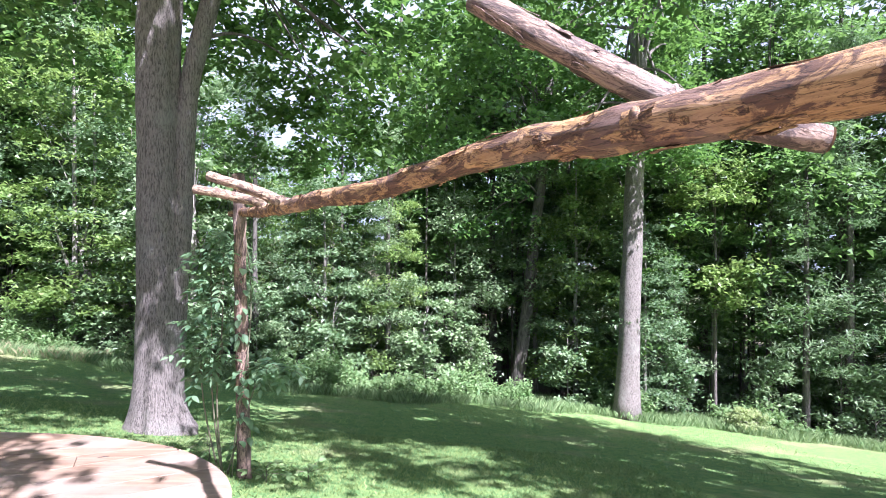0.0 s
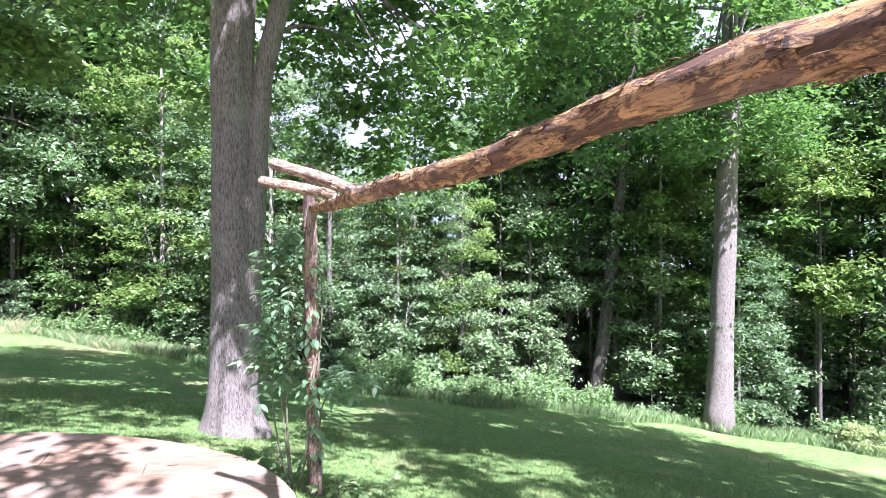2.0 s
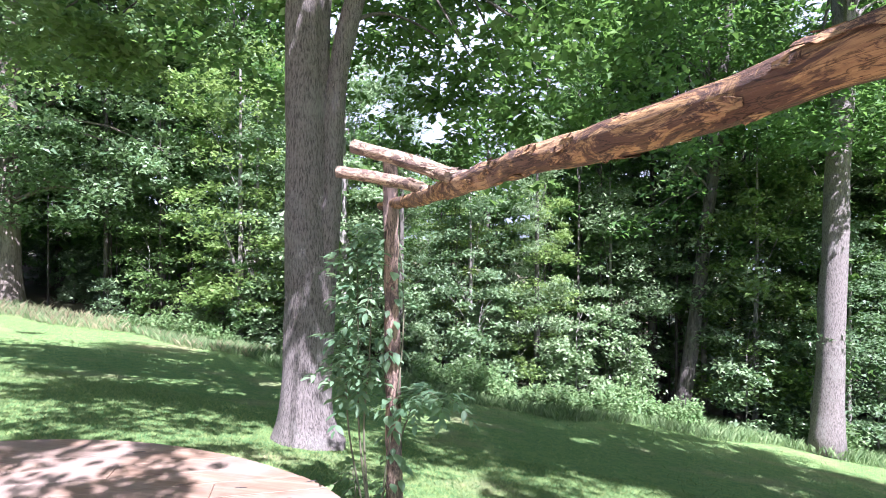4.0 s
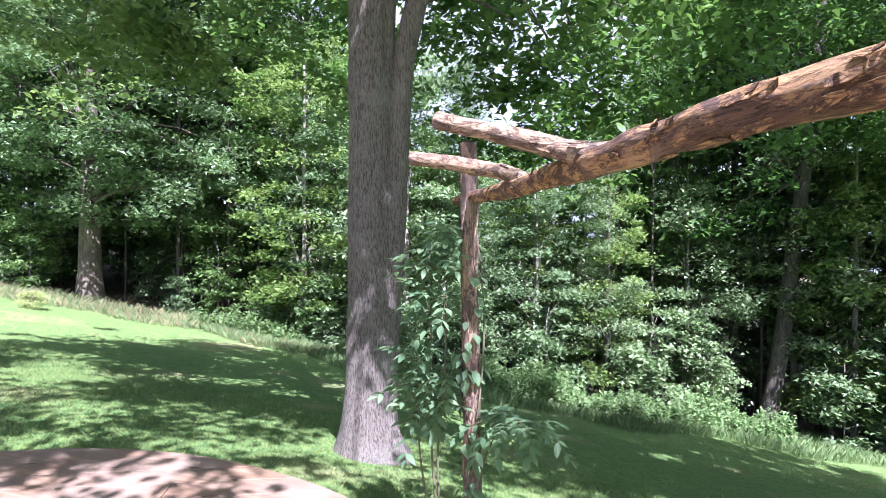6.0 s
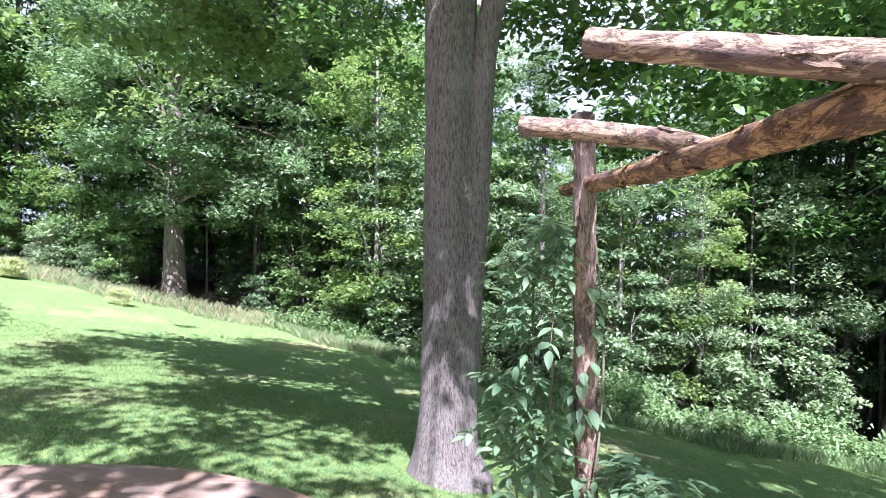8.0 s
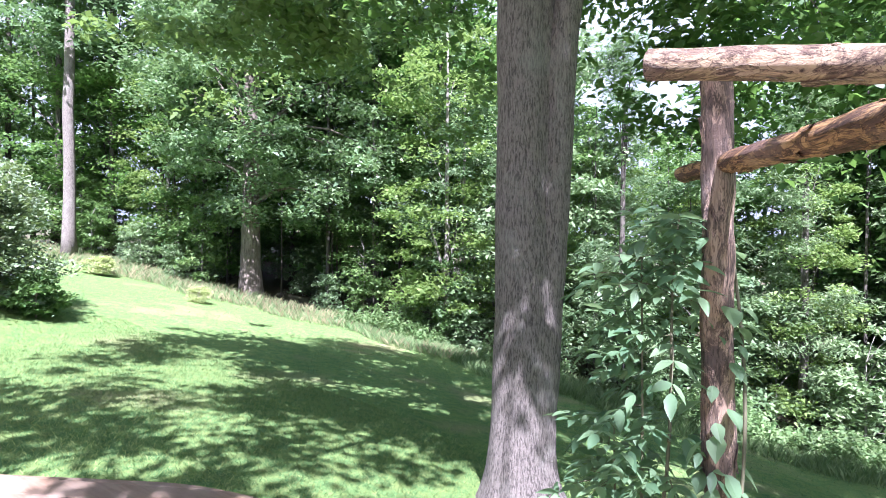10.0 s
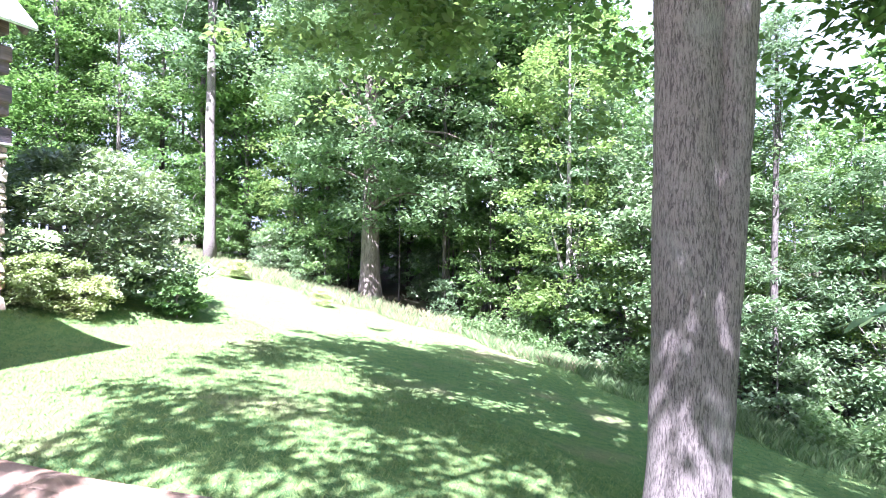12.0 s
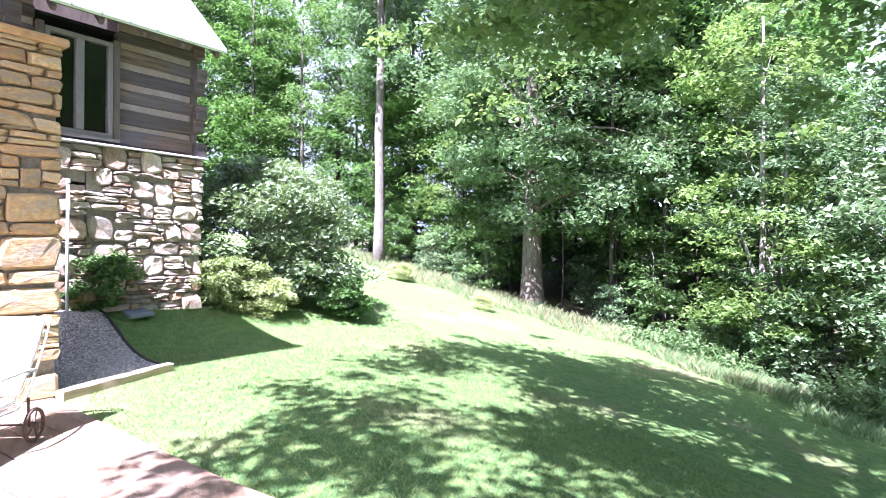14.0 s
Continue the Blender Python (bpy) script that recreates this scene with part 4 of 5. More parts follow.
# ---- the log house ----
UA = math.degrees(math.atan2(0.909, -0.416))
STONE = surface("fieldstone", [(0.3, (0.37, 0.31, 0.25)), (0.5, (0.55, 0.48, 0.395)), (0.7, (0.70, 0.64, 0.54))], 9, rough=0.9, relief=0.8, depth=0.02, blotch=(2.0, (0.40, 0.29, 0.20)), per_piece=0.34, tint=(0.85, 0.60, 0.45))
GOLDSTONE = surface("golden_sandstone", [(0.3, (0.42, 0.25, 0.105)), (0.5, (0.61, 0.41, 0.19)), (0.7, (0.73, 0.57, 0.34))], 7, rough=0.9, relief=0.8, depth=0.02, blotch=(2.5, (0.42, 0.36, 0.28)), per_piece=0.28, tint=(0.80, 0.66, 0.55))
MORTAR = surface("mortar", [(0.3, (0.22, 0.19, 0.16)), (0.7, (0.40, 0.36, 0.31))], 20, rough=0.95, relief=0.6)
LOGWALL = surface("hewn_log", [(0.3, (0.065, 0.044, 0.032)), (0.5, (0.155, 0.105, 0.075)), (0.72, (0.29, 0.205, 0.155))], 10, (0.12, 2, 2), 0.85, 0.8, 0.012, (1.2, (0.135, 0.125, 0.150)), per_piece=0.3, tint=(0.85, 0.95, 1.25))
CHINK = surface("chinking", [(0.3, (0.30, 0.24, 0.22)), (0.7, (0.46, 0.385, 0.355))], 12, (0.5, 1, 1), 0.9, 0.5, 0.008, (2.0, (0.36, 0.25, 0.17)))
TRIMWOOD = surface("dark_trim", [(0.3, (0.10, 0.075, 0.06)), (0.7, (0.19, 0.15, 0.125))], 10, (1, 1, 0.2), 0.75, 0.4)
FRAME = surface("window_frame_paint", [(0.3, (0.20, 0.18, 0.17)), (0.7, (0.27, 0.245, 0.235))], 20, rough=0.6, relief=0.2)
METAL = surface("metal_roofing", [(0.3, (0.62, 0.63, 0.63)), (0.7, (0.78, 0.79, 0.79))], 4, (1, 6, 1), 0.38, 0.2, 0.003, metal=0.6)
FLASH = surface("pale_flashing", [(0.3, (0.55, 0.54, 0.50)), (0.7, (0.7, 0.69, 0.65))], 12, rough=0.6, relief=0.2)
WHITEPIPE = surface("white_pipe", [(0.3, (0.62, 0.62, 0.60)), (0.7, (0.76, 0.76, 0.74))], 12, rough=0.4, relief=0.1)
# near-black colour, painted as the shade of the room and the vent
PAINTED_DARK = surface("painted_dark_inside", [(0.3, (0.02, 0.02, 0.02)), (0.7, (0.05, 0.045, 0.04))], 3, rough=0.9, relief=0.1)
GLASS, gn, gl, gb = material("window_glass")
gb.inputs["Base Color"].default_value = (0.9, 0.95, 0.95, 1)
gb.inputs["Transmission Weight"].default_value, gb.inputs["Roughness"].default_value, gb.inputs["IOR"].default_value = 1.0, 0.02, 1.45

FIELD_SHAPES, LEDGE_SHAPES = [], []
for k in range(24):
    rs = random.Random(100 + k)
    sb = bmesh.new()
    nk, square = 10, rs.uniform(0.40, 0.66) if k < 14 else rs.uniform(0.22, 0.40)
    start, skew = rs.uniform(0, 1), rs.uniform(-0.14, 0.14)
    ring0, ring1, ring2 = [], [], []
    for i in range(nk):
        a = 2 * math.pi * (i + start + rs.uniform(-0.25, 0.25)) / nk
        sx, sz = (abs(math.cos(a)) ** square) * math.copysign(0.5, math.cos(a)), (abs(math.sin(a)) ** square) * math.copysign(0.5, math.sin(a))
        sx, sz = (sx + skew * sz) * rs.uniform(0.93, 1.05), (sz + 0.4 * skew * sx) * rs.uniform(0.90, 1.06)
        ring0.append(sb.verts.new((sx, 0.6, sz)))
        ring1.append(sb.verts.new((sx, 0.06 * rs.uniform(-0.6, 1.6), sz)))
        low, top = (0.08, 0.34) if k < 14 else (0.17, 0.25)
        ring2.append(sb.verts.new((sx * rs.uniform(0.80, 0.94), -rs.uniform(low, top), sz * rs.uniform(0.74, 0.90))))
    mid = sb.verts.new((rs.uniform(-0.15, 0.15), -rs.uniform(0.20, 0.36 if k < 14 else 0.27), rs.uniform(-0.18, 0.18)))
    for i in range(nk):
        j = (i + 1) % nk
        sb.faces.new((ring0[i], ring0[j], ring1[j], ring1[i]))
        sb.faces.new((ring1[i], ring1[j], ring2[j], ring2[i]))
        sb.faces.new((ring2[i], ring2[j], mid))
    bmesh.ops.recalc_face_normals(sb, faces=sb.faces)
    (FIELD_SHAPES if k < 14 else LEDGE_SHAPES).append(sb)


def stone_set(mat, name, shapes):
    out = []
    for sb in shapes:
        me = bpy.data.meshes.new(name)
        sb.to_mesh(me)
        me.materials.append(mat)
        out.append(me)
    return out


FIELD, GOLD = stone_set(STONE, "stone", FIELD_SHAPES), stone_set(GOLDSTONE, "stone", LEDGE_SHAPES)


def lay_stones(parent, meshes, x0, x1, z0, z1, seed, tall=(0.07, 0.24), wide=(0.12, 0.42), base=Matrix(), skip=None, big=0.1):
    """Rubble courses on the plane y = 0 of the parent, facing -y; a few stones span two courses."""
    rng = random.Random(seed)
    z, blocked = z0, []
    while z < z1 - 0.02:
        h = min(rng.uniform(*tall), z1 - z)
        if z1 - z - h < 0.05:
            h = z1 - z
        x = x0
        nxt = []
        while x < x1 - 0.02:
            hit = [b for b in blocked if b[0] < x + 0.03 and b[1] > x + 0.01]
            if hit:
                x = hit[0][1]
                continue
            w = rng.uniform(*wide) * (0.7 + h / tall[1])
            ahead = [b[0] for b in blocked if b[0] > x + 0.01]
            w = min([w, x1 - x] + [a - x for a in ahead])
            if x1 - x - w < 0.07 and not ahead:
                w = x1 - x
            hh = h
            if rng.random() < big and z + h * 2.2 < z1 and w > 0.15:
                hh = h + rng.uniform(0.08, 0.30)
                w = min([max(w, 0.9 * hh), x1 - x] + [a - x for a in ahead])
                nxt.append((x, x + w, z + hh))
            if not (skip and skip(x + w / 2, z + hh / 2)):
                o = new("stone", rng.choice(meshes))
                o.parent = parent
                o.matrix_basis = base @ Matrix.LocRotScale((x + w / 2, 0, z + hh / 2), Euler((rng.uniform(-0.05, 0.05), rng.uniform(-0.06, 0.06), rng.uniform(-0.06, 0.06))), (max(w - 0.004, 0.02) * rng.choice((1, -1)), rng.uniform(0.10, 0.20), max(hh - 0.004, 0.02)))
            x += w
        z += h
        blocked = [b for b in nxt + blocked if b[2] > z + 0.02]


house = thing("log_house", (-13.2, 4.4, 0), "log house on a fieldstone basement under a metal roof", "house", turn=UA)
LX = -9.0
bm = bmesh.new()
box(bm, (1.80 - 0.0, 0.4, 3.9), (-0.9, 0.23, 1.25))
box(bm, (0.36, 0.4, 3.0), (-2.0, 0.23, 1.1))
box(bm, (abs(LX) - 2.18, 0.4, 3.9), ((LX - 2.18) / 2, 0.23, 1.25))
box(bm, (0.36, 0.4, 0.55), (-2.0, 0.23, 2.92))
basement = part("basement_wall", bm, MORTAR, house, "fieldstone rubble basement wall")
bm = bmesh.new()
box(bm, (0.4, 6.0, 3.9), (-0.21, 3.4, 1.25))
part("basement_end_wall", bm, MORTAR, house)
# near-black sheet and slats paint the shade inside the vent
bm = bmesh.new()
box(bm, (0.36, 0.02, 0.22), (-2.0, 0.32, 2.63))
part("vent_backing", bm, PAINTED_DARK, house, "backing painted near black as the shade in the vent opening")
for i in range(4):
    bm = bmesh.new()
    box(bm, (0.34, 0.03, 0.012), (-2.0, 0.12, 2.57 + 0.04 * i), 0.003)
    part("vent_slat", bm, PAINTED_DARK, house)

LOG_Z = [3.26, 3.565, 3.905, 4.235, 4.555, 4.865, 5.15]
WIN = (-2.36, -1.44, 3.36, 4.86)
rng = random.Random(6)
for i, (a, b) in enumerate(zip(LOG_Z, LOG_Z[1:])):
    for x0, x1 in ((LX, WIN[0] - 0.10), (WIN[1] + 0.10, -0.02)):
        bm = bmesh.new()
        g = 0.10 if i else 0.06
        vs = box(bm, (x1 - x0, 0.22, b - a - g), ((x0 + x1) / 2, 0.16, (a + b) / 2 + 0.01), 0.022)
        bmesh.ops.subdivide_edges(bm, edges=[e for e in bm.edges if abs(e.verts[0].co.x - e.verts[1].co.x) > 0.5], cuts=14)
        for v in bm.verts:
            v.co.y += 0.016 * noise.noise(v.co * 2.5 + Vector((i * 7, 0, 0)))
            v.co.z += 0.014 * noise.noise(v.co * 1.7 + Vector((0, i * 5, 0)))
        part("log", bm, LOGWALL, house)
        bm = bmesh.new()
        box(bm, (x1 - x0 - 0.04, 0.10, 0.15), ((x0 + x1) / 2, 0.125, b + 0.01), 0.01)
        part("chinking", bm, CHINK, house, "pale mortar chinking between logs")
    bm = bmesh.new()
    vs = box(bm, (0.20, 5.9, b - a - 0.06), (-0.02, 3.0 - 0.16 + (0.10 if i % 2 else 0.02), (a + b) / 2 + (0.10 if i % 2 else -0.04)), 0.02)
    part("log_end", bm, LOGWALL, house, "notched log end at the corner")
bm = bmesh.new()
box(bm, (0.12, 0.10, 1.9), (-0.10, 0.10, 4.2), 0.01)
part("corner_board", bm, TRIMWOOD, house)
bm = bmesh.new()
box(bm, (abs(LX) + 0.08, 0.20, 0.035), (LX / 2 + 0.04, 0.0, 3.235), 0.008)
part("flashing", bm, FLASH, house, "pale ledge between logs and stone")
# unseen floor and walls, added and coloured near black to keep the window dark
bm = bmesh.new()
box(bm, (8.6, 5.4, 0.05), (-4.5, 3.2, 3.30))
part("floor_inside", bm, PAINTED_DARK, house)
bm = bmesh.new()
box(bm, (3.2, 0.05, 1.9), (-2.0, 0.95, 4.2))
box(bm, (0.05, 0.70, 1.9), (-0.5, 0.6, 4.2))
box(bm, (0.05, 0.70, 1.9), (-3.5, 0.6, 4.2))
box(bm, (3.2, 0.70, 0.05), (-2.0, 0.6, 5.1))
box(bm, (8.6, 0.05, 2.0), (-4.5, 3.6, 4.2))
part("inner_wall", bm, PAINTED_DARK, house)
# window
win = new("window")
win.parent = house
win.empty_display_size = 0.1
tagged(win, "twin casement window with taupe frames")
x0, x1, z0, z1 = WIN
bars = [("window_frame", (x1 - x0, 0.12, 0.07), ((x0 + x1) / 2, 0.06, z0 + 0.035)), ("window_frame", (x1 - x0, 0.12, 0.07), ((x0 + x1) / 2, 0.06, z1 - 0.035)),
        ("window_frame", (0.07, 0.12, z1 - z0 - 0.142), (x0 + 0.035, 0.06, (z0 + z1) / 2)), ("window_frame", (0.07, 0.12, z1 - z0 - 0.142), (x1 - 0.035, 0.06, (z0 + z1) / 2)),
        ("mullion", (0.11, 0.12, z1 - z0 - 0.142), ((x0 + x1) / 2, 0.055, (z0 + z1) / 2)), ("window_sill", (x1 - x0 + 0.18, 0.16, 0.05), ((x0 + x1) / 2, 0.03, z0 - 0.03))]
for nm, size, at in bars:
    bm = bmesh.new()
    box(bm, size, at, 0.006)
    part(nm, bm, FRAME, win)
for at in (x0 - 0.055, x1 + 0.055):
    bm = bmesh.new()
    box(bm, (0.10, 0.16, z1 - z0 + 0.1), (at, 0.08, (z0 + z1) / 2), 0.006)
    part("casing", bm, TRIMWOOD, win)
for s in (-1, 1):
    bm = bmesh.new()
    box(bm, ((x1 - x0) / 2 - 0.128, 0.008, z1 - z0 - 0.144), ((x0 + x1) / 2 + s * ((x1 - x0) / 4 + 0.01), 0.07, (z0 + z1) / 2))
    o = part("pane", bm, GLASS, win)
    o.visible_shadow = False
# roof: a steep metal slope above the eave, with rafter tails
PITCH = radians(44)
bm = bmesh.new()
rise = Matrix.Translation((0, -0.40, 5.06)) @ Matrix.Rotation(PITCH, 4, "X")
box(bm, (9.6, 5.4, 0.05), (-4.55, 2.7, 0.03), 0.006, rise)
part("roof", bm, METAL, house, "bright metal roof slope")
for i in range(24):
    bm = bmesh.new()
    box(bm, (0.025, 5.4, 0.03), (0.22 - 0.4 * i, 2.7, 0.07), 0.005, rise)
    part("seam", bm, METAL, house)
bm = bmesh.new()
box(bm, (9.5, 5.2, 0.03), (-4.55, 2.65, -0.012), 0, rise)
part("roof_boards", bm, TRIMWOOD, house)
for i in range(14):
    bm = bmesh.new()
    box(bm, (0.07, 0.9, 0.10), (0.12 - 0.62 * i, 0.47, -0.08), 0.008, rise)
    part("rafter_tail", bm, TRIMWOOD, house)
bm = bmesh.new()
box(bm, (9.6, 0.05, 3.9), (-4.55, 4.2, 6.9))
part("ridge_wall", bm, TRIMWOOD, house)
# gable end
bm = bmesh.new()
vs = [bm.verts.new(p) for p in ((-0.05, 0.1, 5.1), (-0.05, 3.6, 5.1), (-0.05, 3.6, 8.5), (-0.10, 0.1, 5.1), (-0.10, 3.6, 5.1), (-0.10, 3.6, 8.5))]
for f in ((0, 1, 2), (5, 4, 3), (0, 3, 4, 1), (1, 4, 5, 2), (2, 5, 3, 0)):
    bm.faces.new([vs[i] for i in f])
part("gable", bm, LOGWALL, house)

# white pipe on the basement wall
pipe = thing("downpipe", (-13.2, 4.4, 0), "thin white pipe standing against the stone wall", "pipe", turn=UA)
part("pipe", tube([(-2.10, -0.14, 0.5), (-2.10, -0.14, 1.6), (-2.10, -0.14, 2.60)], [0.022] * 3, 10), WHITEPIPE, pipe, smooth=True)
bm = bmesh.new()
box(bm, (0.10, 0.10, 0.16), (-2.11, -0.09, 2.28), 0.012)
part("pipe_box", bm, WHITEPIPE, pipe)
part("pipe_cap", tube([(-2.10, -0.14, 2.60), (-2.10, -0.14, 2.66)], [0.035, 0.03], 10), WHITEPIPE, pipe)

# ---- stone pillar and porch ----
pillar = thing("stone_pillar", (-9.92, 2.70, 0), "tall porch pillar of golden rough-laid sandstone", "pillar", turn=UA)
bm = bmesh.new()
box(bm, (0.92, 0.84, 4.0), (-0.48, 0.50, 1.9))
part("core", bm, MORTAR, pillar)
bm = bmesh.new()
box(bm, (1.10, 1.06, 0.09), (-0.48, 0.47, 3.93), 0.02)
for v in bm.verts:
    v.co += Vector((1, 1, 0.5)) * 0.02 * noise.noise(v.co * 5)
part("capstone", bm, GOLDSTONE, pillar)
bm = bmesh.new()
box(bm, (0.16, 0.16, 1.0), (-0.36, 0.4, 4.47), 0.008)
part("porch_post", bm, LOGWALL, pillar, "square dark timber post on the pillar")
bm = bmesh.new()
box(bm, (0.5, 0.14, 0.9), (-0.90, 0.5, 4.42), 0.008)
part("porch_boards", bm, LOGWALL, pillar, "dark porch boards above the pillar")
porch = thing("porch_roof", (-9.92, 2.70, 0), "metal porch roof carried by the stone pillar", "roof", turn=UA)
part("roof_sheet", slab([np.array(p, float) for p in ((0.18, -0.62), (0.18, 1.35), (-8, 1.35), (-8, -0.62))], 5.0, 0.06, 0), METAL, porch)

# ---- gravel bed with its timber edging ----
GRAVEL = surface("gravel_stone", [(0.3, (0.30, 0.28, 0.27)), (0.7, (0.52, 0.49, 0.47))], 20, rough=0.9, relief=0.4, per_piece=0.4, island=True)
EDGING = surface("edging_timber", [(0.3, (0.30, 0.20, 0.14)), (0.7, (0.50, 0.38, 0.28))], 12, (0.2, 1, 1), 0.85, 0.5, 0.006)
PIPEBLACK = surface("black_edging", [(0.3, (0.02, 0.02, 0.02)), (0.7, (0.05, 0.05, 0.05))], 12, rough=0.6)
BED = [np.array(p) for p in ((-9.85, 2.85), (-10.62, 3.80), (-11.92, 3.14), (-12.5, 2.86), (-12.25, 2.2), (-10.6, 1.6))]


def bed_height(x, y):
    return height(x, y) + 0.05


def build_gravel():
    bed = thing("gravel_bed", (0, 0, 0), "grey gravel bed between pillar and house", "gravel")
    rng = np.random.default_rng(3)
    lo, hi = np.min(BED, 0), np.max(BED, 0)
    n = 30000
    p = rng.uniform(lo, hi, (n, 2))
    inside = np.zeros(n, bool)
    for a, b in zip(BED, BED[1:] + BED[:1]):
        cross = ((a[1] > p[:, 1]) != (b[1] > p[:, 1])) & (p[:, 0] < (b[0] - a[0]) * (p[:, 1] - a[1]) / (b[1] - a[1]) + a[0])
        inside ^= cross
    p = p[inside][:11000]
    # each pebble is a squashed five-sided stone
    m = len(p)
    ang = np.arange(4) * math.pi / 2
    r = rng.uniform(0.012, 0.03, m)
    turn = rng.uniform(0, math.pi, m)
    z = bed_height(p[:, 0], p[:, 1]) + rng.uniform(0, 0.012, m)
    ring = np.stack([p[:, None, 0] + r[:, None] * np.cos(ang + turn[:, None]) * rng.uniform(0.7, 1.3, (m, 4)), p[:, None, 1] + r[:, None] * np.sin(ang + turn[:, None]) * rng.uniform(0.7, 1.3, (m, 4)), np.repeat(z[:, None], 4, 1)], -1)
    top = np.stack([p[:, 0], p[:, 1], z + r * rng.uniform(0.4, 0.9, m)], -1)[:, None]
    v = np.concatenate([ring, top], 1).reshape(-1, 3)
    faces = [(5 * i + k, 5 * i + (k + 1) % 4, 5 * i + 4) for i in range(m) for k in range(4)]
    o = raw("gravel", v, faces, GRAVEL, bed)
    tagged(o, kind="stuff")
    bm = bmesh.new()
    outline = [(*q, 0) for q in BED]
    vs = [bm.verts.new((x, y, float(bed_height(x, y)))) for x, y, _ in outline]
    f = bm.faces.new(vs)
    bmesh.ops.triangulate(bm, faces=[f])
    bmesh.ops.subdivide_edges(bm, edges=bm.edges[:], cuts=5, use_grid_fill=True)
    for vv in bm.verts:
        vv.co.z = float(bed_height(vv.co.x, vv.co.y)) - 0.002
    part("bed_base", bm, MORTAR, bed)
    a, b = Vector((-9.75, 2.72, 0)), Vector((-10.68, 3.86, 0))
    a.z, b.z = hz(a.x, a.y) + 0.04, hz(b.x, b.y) + 0.04
    d = (b - a).normalized()
    bm = bmesh.new()
    box(bm, ((b - a).length, 0.13, 0.14), (0, 0, 0), 0.014)
    bmesh.ops.subdivide_edges(bm, edges=[q for q in bm.edges if abs(q.verts[0].co.x - q.verts[1].co.x) > 0.5], cuts=9)
    for vv in bm.verts:
        vv.co += Vector((0, 1, 1)) * 0.012 * noise.noise(vv.co * 6)
    o = new("edging_timber", mesh_of("edging_timber", bm, EDGING))
    o.matrix_basis = Matrix.Translation((a + b) / 2) @ d.to_track_quat("X", "Z").to_matrix().to_4x4()
    tagged(o, "weathered timber edging along the gravel bed", "timber")
    pts = [(-10.66, 3.86), (-11.3, 3.5), (-11.92, 3.19), (-12.6, 2.85)]
    o = part("lawn_edging", tube([(x, y, hz(x, y) + 0.05) for x, y in [tuple(q[:2]) for q in smooth_line([(*q, 0) for q in pts], 20)]], [0.022] * 20, 8), PIPEBLACK, smooth=True)
    tagged(o, "black plastic edging strip between gravel and lawn", "edging")


build_gravel()


# ---- wrought-iron chaise with wheels ----
WHITEIRON = surface("white_iron", [(0.3, (0.58, 0.58, 0.57)), (0.7, (0.74, 0.74, 0.73))], 30, rough=0.5, relief=0.3)
RUSTIRON = surface("rusty_iron", [(0.3, (0.06, 0.038, 0.030)), (0.7, (0.16, 0.10, 0.075))], 30, rough=0.75, relief=0.5)


CUSHION = surface("white_canvas", [(0.3, (0.70, 0.69, 0.66)), (0.7, (0.80, 0.79, 0.77))], 60, rough=0.9, relief=0.3, depth=0.003)


